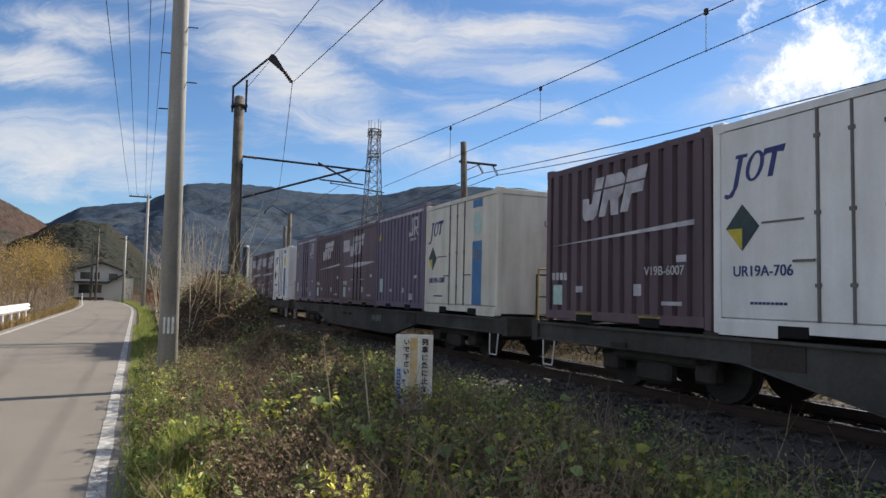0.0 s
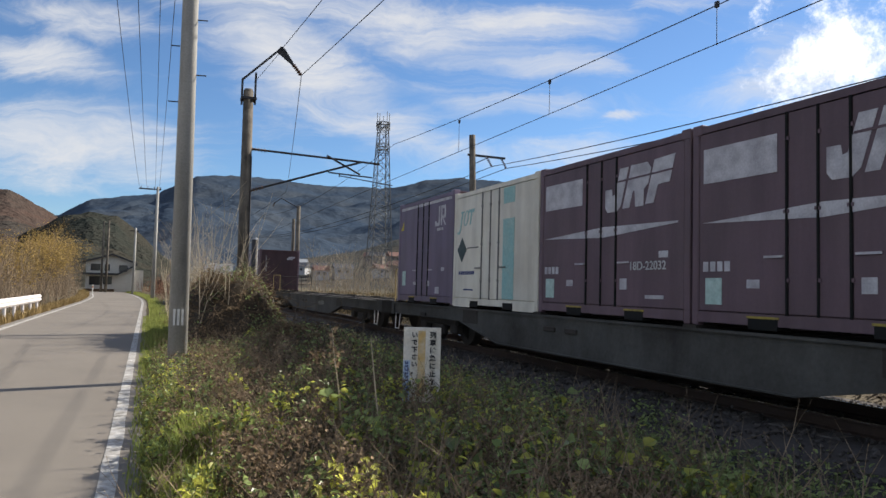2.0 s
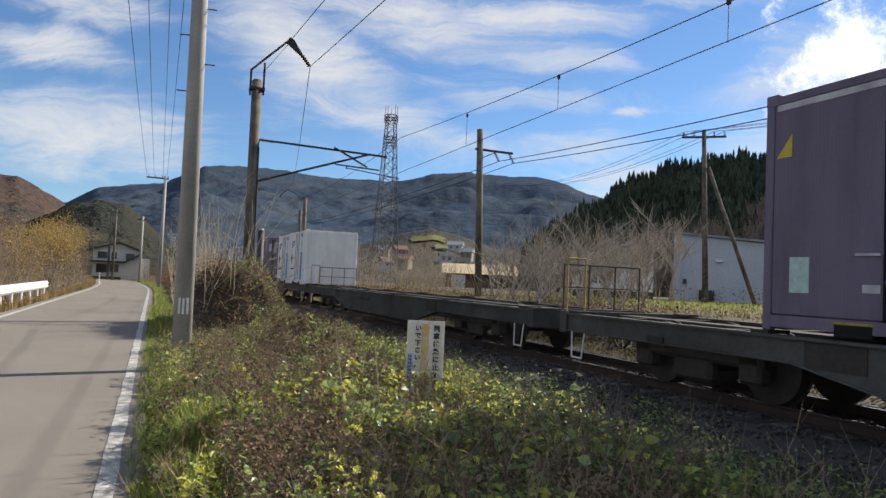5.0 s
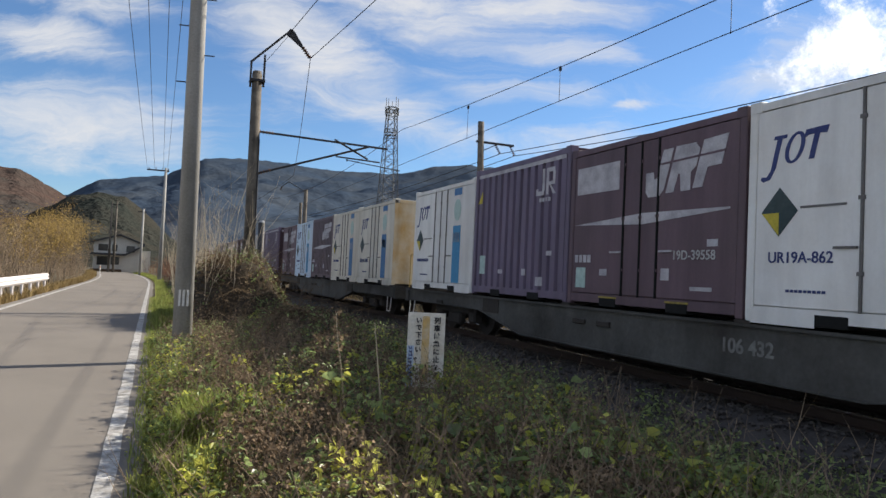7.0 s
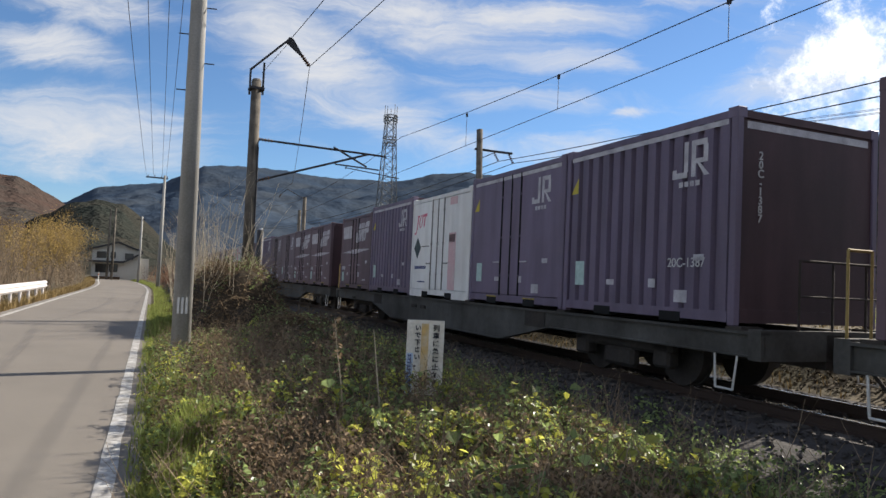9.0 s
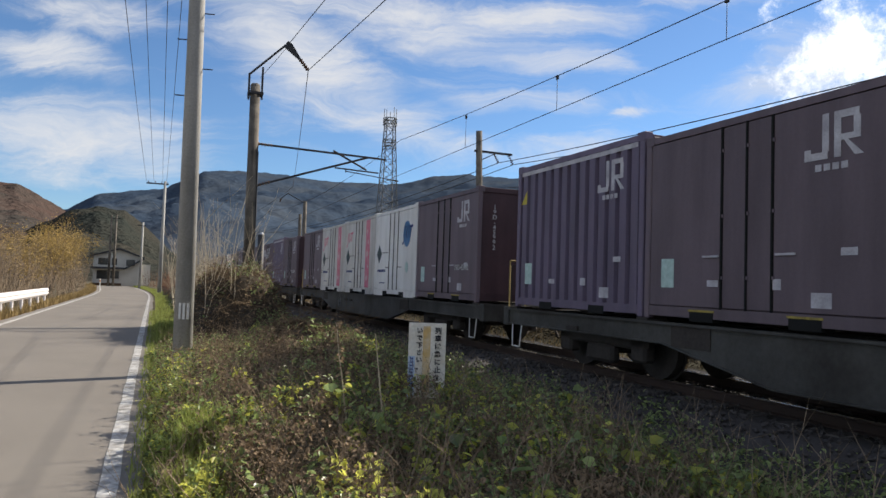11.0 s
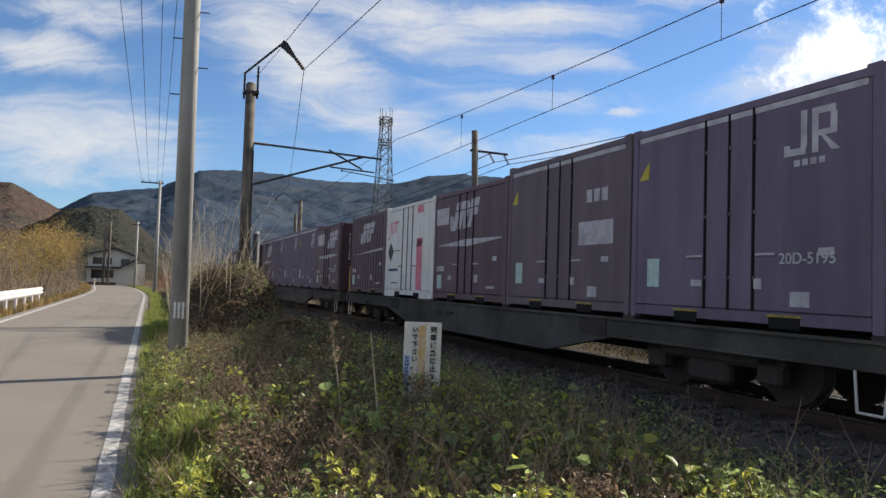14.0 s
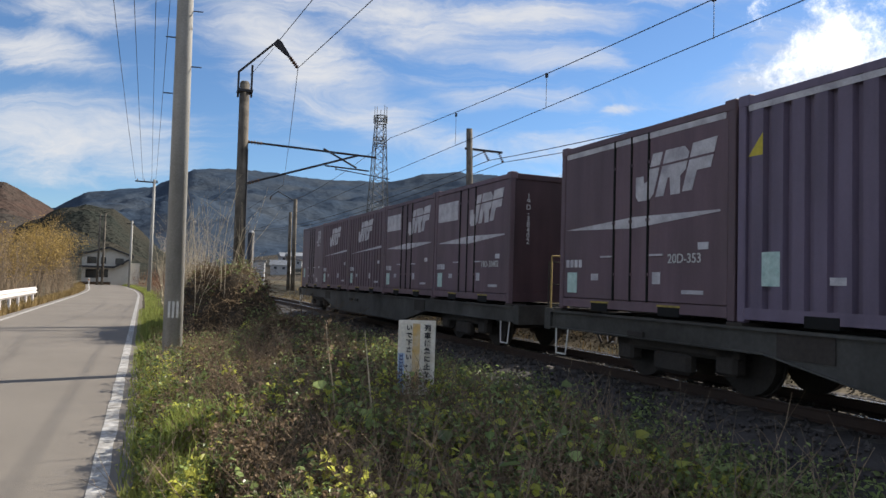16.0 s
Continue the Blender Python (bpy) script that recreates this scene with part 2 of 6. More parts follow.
FACE_SIDE = Matrix(((0, 0, -1, 0), (-1, 0, 0, 0), (0, 1, 0, 0), (0, 0, 0, 1)))      # u to the front, v up, out to -x
FACE_FRONT = Matrix(((1, 0, 0, 0), (0, 0, -1, 0), (0, 1, 0, 0), (0, 0, 0, 1)))      # u to +x, v up, out to -y


def decal(name, polys, m, material, parent, label="", depth=0.006):
    """Flat painted shapes: polygons in u, v on a face, a few millimetres proud."""
    bm = B()
    for poly in polys:
        top = [bm.verts.new(m @ Vector((u, v, depth))) for u, v in poly]
        low = [bm.verts.new(m @ Vector((u, v, 0))) for u, v in poly]
        bm.faces.new(top)
        for i in range(len(poly)):
            j = (i + 1) % len(poly)
            bm.faces.new((top[j], top[i], low[i], low[j]))
    return part(name, bm, material, parent, label)


def rect(u0, u1, v0, v1, slant=0.0):
    return [(u0, v0), (u1, v0), (u1 + slant, v1), (u0 + slant, v1)]


def lettering(name, text, size, m, material, parent, label="", vertical=False, bold=0.0):
    cu = bpy.data.curves.new(name, "FONT")
    cu.body = "\n".join(text) if vertical else text
    cu.size, cu.extrude, cu.offset = size, 0.003, bold
    cu.align_x = "CENTER"
    if vertical:
        cu.space_line = 0.78
    tmp = bpy.data.objects.new(name, cu)
    scene.collection.objects.link(tmp)
    me = bpy.data.meshes.new_from_object(tmp.evaluated_get(bpy.context.evaluated_depsgraph_get()))
    bpy.data.objects.remove(tmp)
    me.transform(m)
    me.materials.clear()
    return link(name, me, material, parent, label)


def smooth(a, b, v):
    f = min(1.0, max(0.0, (v - a) / (b - a)))
    return f * f * (3 - 2 * f)


def bend(y):
    return -0.00125 * max(0.0, min(y, 115) - 50) ** 2


TRACK_X, RAIL_Z = 7.555, 0.28


def ground_z(x, y):
    xr = x - bend(y)
    far = smooth(150, 320, math.hypot(x, y))
    z = -0.05
    if xr > 0.1:
        z += 0.20 * smooth(0.1, 1.2, xr) * (1 - smooth(3.4, 4.8, xr))
    if xr < -4.2:
        z -= 0.45 * smooth(4.4, 9, -xr)
    z += 1.05 * smooth(10.4, 13.2, x) * (1 - far)
    n = noise.noise((x * 0.35, y * 0.35, 0.3))
    if not -4.3 < xr < 0.15:
        z += 0.07 * n * (1 - smooth(4.0, 5.2, x) * (1 - smooth(10, 12, x)))
    return z


M_GROUND = mat("soil_and_dry_grass", (0.10, 0.075, 0.042), 0.95, col2=(0.045, 0.045, 0.018), big=0.5, fine=14, amount=0.9, bump=0.8)
M_ASPHALT = mat("asphalt", (0.200, 0.179, 0.155), 0.9, col2=(0.160, 0.143, 0.124), big=0.35, fine=160, amount=0.7, bump=0.35, spec=0.25)
M_LINE = mat("worn_road_paint", (0.50, 0.49, 0.47), 0.8, col2=(0.17, 0.155, 0.135), big=7.0, fine=60, amount=1.0, bump=0.2)
M_CONC = mat("weathered_concrete", (0.37, 0.365, 0.35), 0.9, col2=(0.25, 0.245, 0.23), big=1.2, fine=40, amount=0.6, bump=0.25, streak=0.25)
M_POLE_OLD = mat("old_stained_concrete", (0.17, 0.15, 0.125), 0.95, col2=(0.05, 0.045, 0.04), big=2.2, fine=30, amount=0.9, bump=0.5, streak=0.4)
M_STEEL = mat("galvanised_steel", (0.42, 0.43, 0.44), 0.45, 0.8, big=3, fine=50, amount=0.4, bump=0.05)
M_DARKSTEEL = mat("dark_painted_steel", (0.045, 0.045, 0.05), 0.6, 0.3, big=4, fine=40, amount=0.5, bump=0.1)
M_WIRE = mat("cable", (0.03, 0.03, 0.032), 0.5, 0.5, bump=0)
M_PORC = mat("brown_porcelain", (0.09, 0.05, 0.035), 0.25, spec=0.5, bump=0)
M_RUST = mat("rusty_rail_steel", (0.065, 0.045, 0.036), 0.85, 0.2, col2=(0.05, 0.035, 0.03), big=3, fine=60, amount=0.7)
M_SHINE = mat("polished_rail_head", (0.55, 0.54, 0.53), 0.25, 0.9, big=2, fine=40, amount=0.3, bump=0)
M_BALLAST = mat("ballast_stone", (0.066, 0.060, 0.057), 0.95, col2=(0.040, 0.036, 0.035), big=0.7, fine=18, amount=0.7, bump=1.0, island=0.35)
M_SLEEPER = mat("concrete_sleeper", (0.11, 0.10, 0.092), 0.95, big=2, fine=40, amount=0.6, obj=0.15)


def build_ground():
    xs = sorted({-3500, -1800, -900, -450, -220, -120, -70, -45, -30, -22, -16, -12, 16, 20, 26, 34, 45, 60, 85, 120, 200, 400, 900, 1800, 3500}
                | {round(-10 + 0.35 * i, 2) for i in range(73)})
    ys = sorted({-3000, -900, -300, -120, -60, -35, -22, -14, -9, -6, -4} | {round(-2.5 + 0.4 * i, 2) for i in range(80)}
                | {30 + 1.5 * i for i in range(50)} | {110, 120, 135, 150, 180, 220, 300, 450, 800, 1500, 3500})
    vs = [(x, y, ground_z(x, y)) for y in ys for x in xs]
    n = len(xs)
    fs = [(j * n + i, j * n + i + 1, j * n + n + i + 1, j * n + n + i) for j in range(len(ys) - 1) for i in range(n - 1)]
    ob = raw("ground", vs, fs, M_GROUND, smooth=True)
    tagged(ob, "brown soil with dry autumn grass and weeds", "ground", kind="structure")


def strip(name, x0, x1, y0, y1, z, material, label, category, step=2.0, wob=0.0):
    vs, fs = [], []
    n = int((y1 - y0) / step)
    for i in range(n + 1):
        y = y0 + (y1 - y0) * i / n
        a = x0 + bend(y) + wob * noise.noise((y * 1.3, 2.0, 0))
        b = x1 + bend(y) + wob * noise.noise((y * 1.1, 7.0, 0))
        vs += [(a, y, z), (b, y, z), (b, y, z - 0.08), (a, y, z - 0.08)]
        if i:
            k = 4 * i
            for c in range(4):
                d = (c + 1) % 4
                fs.append((k - 4 + c, k - 4 + d, k + d, k + c))
    fs += [(0, 1, 2, 3), (4 * n + 3, 4 * n + 2, 4 * n + 1, 4 * n)]
    return tagged(raw(name, vs, fs, material), label, category, kind="structure")


def build_road():
    strip("road", -4.25, 0.02, -40, 112, 0.0, M_ASPHALT, "grey worn asphalt country road with fine cracks", "road", 1.0, 0.05)
    strip("road_edge_line", -0.28, -0.15, -40, 88, 0.006, M_LINE, "worn white painted line along the road's verge", "road marking", 0.5, 0.02)
    strip("road_edge_line", -4.0, -3.87, -40, 88, 0.006, M_LINE, "white painted line along the road's far edge", "road marking", 0.5, 0.02)


def build_track():
    vs, fs = [], []
    prof = [(4.9, -0.06), (5.5, 0.02), (5.95, 0.10), (6.3, 0.115), (8.8, 0.115), (9.15, 0.10), (9.7, 0.0), (10.4, -0.02)]
    ys = [-60 + 3 * i for i in range(14)] + [-18 + 0.5 * i for i in range(110)] + [37 + 4 * i for i in range(50)]
    for y in ys:
        for x, z in prof:
            vs.append((x + 0.1 * noise.noise((x, y * 0.9, 1)), y, z + 0.035 * noise.noise((x * 3, y * 2.1, 4))))
    n = len(prof)
    fs = [(j * n + i, j * n + i + 1, j * n + n + i + 1, j * n + n + i) for j in range(len(ys) - 1) for i in range(n - 1)]
    bed = tagged(raw("track_bed", vs, fs, M_BALLAST), "grey-brown ballast bed of the railway", "track bed", kind="structure")
    # loose stones
    rnd = random.Random(5)
    sv, sf = [], []
    octa = [(0, 1, 4), (1, 2, 4), (2, 3, 4), (3, 0, 4), (1, 0, 5), (2, 1, 5), (3, 2, 5), (0, 3, 5)]
    for i in range(7000):
        x, y = rnd.uniform(5.5, 9.7), rnd.uniform(0, 26)
        z = 0.03 + 0.11 * smooth(5.3, 6.1, x) * (1 - smooth(9.0, 9.8, x))
        r = rnd.uniform(0.022, 0.045); a = rnd.random() * 6.28
        k = len(sv)
        for j in range(4):
            sv.append((x + r * rnd.uniform(.7, 1.2) * math.cos(a + j * 1.57), y + r * rnd.uniform(.7, 1.2) * math.sin(a + j * 1.57), z + rnd.uniform(-.3, .3) * r))
        sv += [(x, y, z + r * rnd.uniform(.5, .9)), (x, y, z - r)]
        sf += [tuple(k + q for q in f) for f in octa]
    tagged(raw("ballast_stones", sv, sf, M_BALLAST), "loose grey-brown crushed stones", "ballast", kind="stuff")
    rail_prof = [(-.0635, 0), (.0635, 0), (.0635, .011), (.01, .03), (.01, .115), (.0325, .125), (.0325, .149), (-.0325, .149), (-.0325, .125), (-.01, .115), (-.01, .03), (-.0635, .011)]
    for side in (-1, 1):
        cx = TRACK_X + side * (0.5335 + 0.0325)
        rail = thing("rail", "steel running rail with a polished head and rusty web", "rail", "rails of the track", "structure", pose(cx, 0, RAIL_Z - 0.15))
        vs, fs = [], []
        for y in (-70, 240):
            vs += [(u, y, v) for u, v in rail_prof]
        m = len(rail_prof)
        fs = [(i, (i + 1) % m, m + (i + 1) % m, m + i) for i in range(m)] + [tuple(range(m))[::-1], tuple(range(m, 2 * m))]
        raw("rail_web", vs, fs, M_RUST, rail)
        part("rail_head", box(B(), -.027, .027, -70, 240, .1485, .1515), M_SHINE, rail, "polished steel running surface")
    me = None
    for i in range(150):
        if me is None:
            bm = box(B(), -1.0, 1.0, -0.12, 0.12, -0.17, 0.0, 0.02)
            s = part("sleeper", bm, M_SLEEPER, bed)
            me = s.data
        else:
            s = new("sleeper", me)
            s.parent = bed
        s.location = (TRACK_X, -8 + 0.6 * i, 0.135)


build_ground()
build_road()
build_track()


# ---------------------------------------------------------------- poles and wires
def bolt_pole(name, label, x, y, z, h, r0, r1, material, steps=0, group="", lean=0.0, band=False, first=4.41):
    p = thing(name, label, "utility pole", group, m=pose(x, y, z, 0, 0, 0))
    lx = math.tan(radians(lean)) * h
    part("shaft", cyl(B(), (0, 0, -0.4), (lx, 0, h), r0, r1, 20), material, p, smooth=True)
    for i in range(steps):
        zz = first + 0.45 * i
        f = zz / h
        s = 1 if i % 2 else -1
        rr = r0 + (r1 - r0) * f
        cx = lx * f
        a = radians(-12)
        d = Vector((math.cos(a), math.sin(a), 0)) * s
        part("step_bolt", cyl(B(), Vector((cx, 0, zz)) + d * rr * 0.8, Vector((cx, 0, zz)) + d * (rr + 0.15), 0.010, n=6), M_DARKSTEEL, p)
    if band:
        for k in (-1, 0, 1):
            a = radians(-100 + 24 * k)
            cx, cy = math.cos(a) * (r0 - .002), math.sin(a) * (r0 - .002)
            bm = B()
            box(bm, -0.017, 0.017, -0.004, 0.006, 0.88, 1.13)
            bmesh.ops.rotate(bm, verts=bm.verts, cent=(0, 0, 0), matrix=Matrix.Rotation(a + math.pi / 2, 3, "Z"))
            bmesh.ops.translate(bm, verts=bm.verts, vec=(cx, cy, 0))
            part("reflector_strip", bm, mat("pale_strip", (0.6, 0.6, 0.58), 0.6), p, "pale reflective strip")
    return p


def insulators(bm, a, b, n=4, r=0.06):
    a, b = Vector(a), Vector(b)
    for i in range(n):
        c = a.lerp(b, (i + 0.5) / n)
        d = (b - a).normalized() * 0.025
        cyl(bm, c - d, c + d, r, r * 0.45, 10)
    cyl(bm, a, b, 0.012, n=6)
    return bm


def build_poles():
    bolt_pole("concrete_pole", "grey round concrete utility pole with step bolts beside the road", 0.49, 11.67, 0.0, 13.0, 0.150, 0.092, M_CONC, 18, lean=-0.6, band=True)
    up = bolt_pole("roadside_pole", "slim concrete utility pole with a crossarm", 0.45, 60, 0.1, 9.0, 0.16, 0.10, M_CONC, 6, "roadside poles", first=5.0)
    part("crossarm", box(B(), -1.4, 0.25, -.05, .05, 8.72, 8.82), M_DARKSTEEL, up)
    for x in (-1.25, -0.75, -0.25, 0.18):
        part("insulator", insulators(B(), (x, 0, 8.82), (x, 0, 8.98), 2, 0.05), M_PORC, up)
    a = bolt_pole("roadside_pole", "slim weathered utility pole before the house", -4.75, 96.9, 0.0, 9.0, 0.16, 0.11, M_POLE_OLD, 0, "roadside poles")
    part("crossarm", box(B(), -.5, .5, -.05, .05, 8.5, 8.6), M_DARKSTEEL, a)
    bolt_pole("roadside_pole", "slim weathered utility pole beside another one", -5.3, 96.9, 0.0, 8.9, 0.15, 0.10, M_POLE_OLD, 0, "roadside poles")
    b = bolt_pole("roadside_pole", "slim concrete utility pole on the verge", -1.45, 86, 0.0, 7.5, 0.15, 0.10, M_CONC, 0, "roadside poles")
    part("crossarm", box(B(), -.6, .3, -.05, .05, 7.1, 7.2), M_DARKSTEEL, b)
    # wires of the roadside line
    for x0, x1 in ((-1.21, -0.93), (-0.66, -0.39), (-0.10, 0.25), (0.29, 0.55)):
        wire("overhead_wire", [(x0 - (x1 - x0), -36, 10.4), (x0, 12, 9.75), (x1, 60, 9.02)], 0.010, M_WIRE, "thin black overhead power cable along the road", 0.35, 22)

    # catenary mast beside the track
    mx, my = 2.72, 22.73
    c = thing("catenary_mast", "dark weathered concrete catenary mast with a steel bracket", "catenary mast", "", "", pose(mx, my, 0))
    part("shaft", cyl(B(), (0.06, 0, -0.2), (-0.02, 0, 7.7), 0.19, 0.155, 18), M_POLE_OLD, c, smooth=True)
    part("cap", cyl(B(), (-0.02, 0, 7.70), (-0.02, 0, 7.78), 0.16, 0.12, 16), M_POLE_OLD, c)
    for dx in (-0.22, 0.19):
        part("bracket_post", box(B(), dx - .03, dx + .03, -.03, .03, 7.25 if dx < 0 else 7.3, 8.1 if dx < 0 else 8.35), M_DARKSTEEL, c)
    part("bracket_clamp", box(B(), -.25, .22, -.19, .19, 7.42, 7.5), M_DARKSTEEL, c)
    part("top_arm", cyl(B(), (-0.24, 0, 8.05), (0.98, -.1, 9.28), 0.035, n=6), M_DARKSTEEL, c)
    bm = B()
    ring = [(0.92, 9.30), (1.06, 9.24), (1.42, 8.72), (1.36, 8.70), (0.80, 9.10)]
    front = [bm.verts.new((u, -.12, v)) for u, v in ring]; back = [bm.verts.new((u, -.08, v)) for u, v in ring]
    bm.faces.new(front); bm.faces.new(back[::-1])
    for i in range(5):
        bm.faces.new((front[i], back[i], back[(i + 1) % 5], front[(i + 1) % 5]))
    part("gusset", bm, M_DARKSTEEL, c)
    part("insulator_string", insulators(B(), (1.36, -.1, 8.75), (1.6, -.22, 8.40), 5, 0.075), M_PORC, c)
    # cantilever
    part("upper_tube", cyl(B(), (0.12, 0, 5.86), (4.35, -.3, 5.72), 0.035, n=8), M_DARKSTEEL, c)
    part("lower_tube", cyl(B(), (0.10, 0, 4.50), (3.75, -.3, 5.74), 0.035, n=8), M_DARKSTEEL, c)
    part("brace_tube", cyl(B(), (2.55, -.2, 5.86), (3.68, -.3, 5.30), 0.032, n=8), M_DARKSTEEL, c)
    part("steady_tube", cyl(B(), (2.62, -.2, 5.30), (4.10, -.3, 5.24), 0.025, n=6), M_DARKSTEEL, c)
    part("steady_arm", cyl(B(), (3.0, -.2, 5.22), (4.83, -.3, 5.03), 0.016, n=6), M_DARKSTEEL, c)
    part("steady_drop", cyl(B(), (3.0, -.2, 5.30), (3.0, -.2, 5.18), 0.02, n=6), M_DARKSTEEL, c)
    part("tube_insulator", insulators(B(), (0.14, 0, 5.86), (0.62, -.03, 5.845), 5, 0.07), M_PORC, c)
    part("tube_insulator", insulators(B(), (0.14, 0, 4.51), (0.58, -.04, 4.66), 5, 0.07), M_PORC, c)
    tube("conduit", [(0.2, -.1, 0.5), (0.17, -.12, 3.0), (0.14, -.12, 5.6)], 0.025, M_DARKSTEEL, c)
    d = thing("cable_box", "dark upright tube housing with a pale top beside the mast", "cable box", m=pose(2.98, 21.8, 0))
    part("housing", cyl(B(), (0, 0, 0.2), (0, 0, 2.9), 0.10, 0.10, 14), M_DARKSTEEL, d, smooth=True)
    part("top_cap", cyl(B(), (0, 0, 2.9), (0, 0, 2.97), 0.105, 0.05, 14), M_STEEL, d)
    # poles farther along the track
    for x, y, z, h, r in ((10.62, 54, 0.9, 6.8, 0.17), (10.35, 54.4, 0.9, 5.8, 0.14)):
        e = thing("far_mast", "dark weathered mast beside the track", "catenary mast", "far masts", m=pose(x, y, z))
        part("shaft", cyl(B(), (0, 0, -.3), (-.05, 0, h), r, r * .85, 12), M_POLE_OLD, e, smooth=True)
        if h > 6:
            part("bracket", cyl(B(), (0, 0, 6.6), (-1.4, 0, 7.3), 0.03, n=6), M_DARKSTEEL, e)
            part("strut", cyl(B(), (-1.4, 0, 7.3), (-1.9, 0, 6.9), 0.03, n=6), M_DARKSTEEL, e)
            part("insulator", insulators(B(), (-1.9, 0, 6.9), (-2.0, 0, 6.6), 4, 0.07), M_PORC, e)
    # feeder pole on the other side
    f = thing("feeder_pole", "dark wooden-looking pole with a side arm carrying feeder cables", "utility pole", m=pose(13.5, 28.45, 0.9))
    part("shaft", cyl(B(), (0.12, 0, -.4), (-.16, 0, 7.7), 0.165, 0.14, 16), M_POLE_OLD, f, smooth=True)
    part("side_arm", box(B(), -.35, 1.55, -.05, .05, 6.74, 6.83), M_DARKSTEEL, f)
    part("arm_brace", cyl(B(), (0, 0, 6.4), (0.7, 0, 6.76), 0.02, n=6), M_DARKSTEEL, f)
    part("insulator_string", insulators(B(), (0.62, 0, 6.74), (0.86, 0, 6.35), 5, 0.08), M_PORC, f)
    part("insulator_string", insulators(B(), (1.38, 0, 6.74), (1.62, 0, 6.33), 5, 0.08), M_PORC, f)
    # overhead line over the track: contact wire, messenger, hangers
    wire("contact_wire", [(TRACK_X - .1, -30, 5.3), (TRACK_X, 22.5, 5.24), (TRACK_X + .6, 54, 5.35), (TRACK_X, 100, 5.4)], 0.008, M_WIRE, "taut black contact wire above the track", 0.0, 10)
    wire("messenger_wire", [(TRACK_X, -20, 6.35), (TRACK_X, 22.4, 6.45), (TRACK_X + .4, 54, 6.8), (TRACK_X, 100, 6.7)], 0.009, M_WIRE, "black carrying cable above the contact wire", 0.62, 24)
    for y, top in ((-1.6, 5.79), (3.05, 5.80), (7.7, 5.86), (12.35, 5.94), (16.95, 6.08)):
        h = thing("dropper", "thin wire dropper between the overhead cables", "dropper", "droppers", m=pose(TRACK_X, y, 0))
        part("hanger_wire", cyl(B(), (0, 0, 5.25), (0, 0, top), 0.006, n=5), M_WIRE, h)
        part("clip", box(B(), -.02, .02, -.03, .03, top - .04, top + .05), M_DARKSTEEL, h)
    wire("feeder_wire", [(8.0, -30, 9.2), (4.32, 22.5, 8.40), (9.55, 54, 8.7), (9.2, 100, 9.0)], 0.012, M_WIRE, "black feeder cable on the mast's insulators", 0.4, 24)
    wire("mast_stay", [(3.7, 22.6, 9.2), (2.85, 22.7, 8.0)], 0.008, M_WIRE, "thin stay wire of the bracket", 0.0, 3)
    wire("upper_feeder", [(6.6, -20, 10.6), (3.7, 22.6, 9.25)], 0.012, M_WIRE, "black cable on top of the mast bracket", 0.3, 16)
    wire("side_feeder", [(14.9, -30, 7.4), (14.38, 28.4, 7.25), (12.0, 100, 8)], 0.017, M_WIRE, "black feeder cable on the side arm", 1.0, 24)
    wire("side_feeder", [(15.7, -30, 7.2), (15.12, 28.4, 7.23), (12.8, 100, 8)], 0.017, M_WIRE, "black feeder cable on the side arm's end", 1.05, 24)

    # utility pole with a strut by the workshop
    g = thing("strutted_pole", "weathered utility pole with crossarm and slanting strut", "utility pole", m=pose(31.5, 33.5, 1.1))
    part("shaft", cyl(B(), (0.05, 0, -.3), (-.25, 0.2, 10.75), 0.19, 0.13, 14), M_POLE_OLD, g, smooth=True)
    part("strut", cyl(B(), (2.0, -2.0, 0), (0.0, 0.0, 8.4), 0.13, 0.10, 12), M_POLE_OLD, g, smooth=True)
    bm = box(B(), -1.3, 1.3, -.06, .06, -.06, .06)
    bmesh.ops.rotate(bm, verts=bm.verts, cent=(0, 0, 0), matrix=Matrix.Rotation(radians(-40), 3, "Z"))
    bmesh.ops.translate(bm, verts=bm.verts, vec=(-.24, .2, 10.3))
    part("crossarm", bm, M_DARKSTEEL, g)
    for q in (-1.2, -.6, .6, 1.2):
        px, py = -.24 + q * math.cos(radians(40)), .2 - q * math.sin(radians(40))
        part("insulator", insulators(B(), (px, py, 10.36), (px, py, 10.62), 2, 0.09), M_PORC, g)
        wire("overhead_wire", [(px + 31.5 + 30, py + 33.5 - 35, 18.5), (px + 31.5, py + 33.5, 11.75), (px + 31.5 + 8, py + 33.5 + 40, 13.6)], 0.014, M_WIRE, "thin black power cable over the field", 1.1, 20)

    # lattice radio tower
    M_TOWER = mat("weathered_tower_steel", (.13, .14, .15), .7, .2, big=1, fine=10, amount=.4, bump=0)
    tw = thing("lattice_tower", "grey steel lattice radio tower with ring platforms", "radio tower", m=pose(31.9, 100, 0.9))
    hh, w0, w1 = 25.6, 1.75, 0.62
    for sx in (-1, 1):
        for sy in (-1, 1):
            part("leg", cyl(B(), (sx * w0, sy * w0, 0), (sx * w1, sy * w1, hh), 0.09, 0.07, 6), M_TOWER, tw)
    for i in range(16):
        z0, z1 = hh * i / 16, hh * (i + 1) / 16
        a, b = w0 + (w1 - w0) * i / 16, w0 + (w1 - w0) * (i + 1) / 16
        for p, q in (((-a, -a, z0), (b, -b, z1)), ((a, -a, z0), (-b, -b, z1)), ((-a, a, z0), (b, b, z1)), ((a, a, z0), (-b, b, z1)),
                     ((-a, -a, z0), (-b, b, z1)), ((-a, a, z0), (-b, -b, z1)), ((a, -a, z0), (b, b, z1)), ((a, a, z0), (b, -b, z1))):
            part("brace", cyl(B(), p, q, 0.035, n=4, caps=False), M_TOWER, tw)
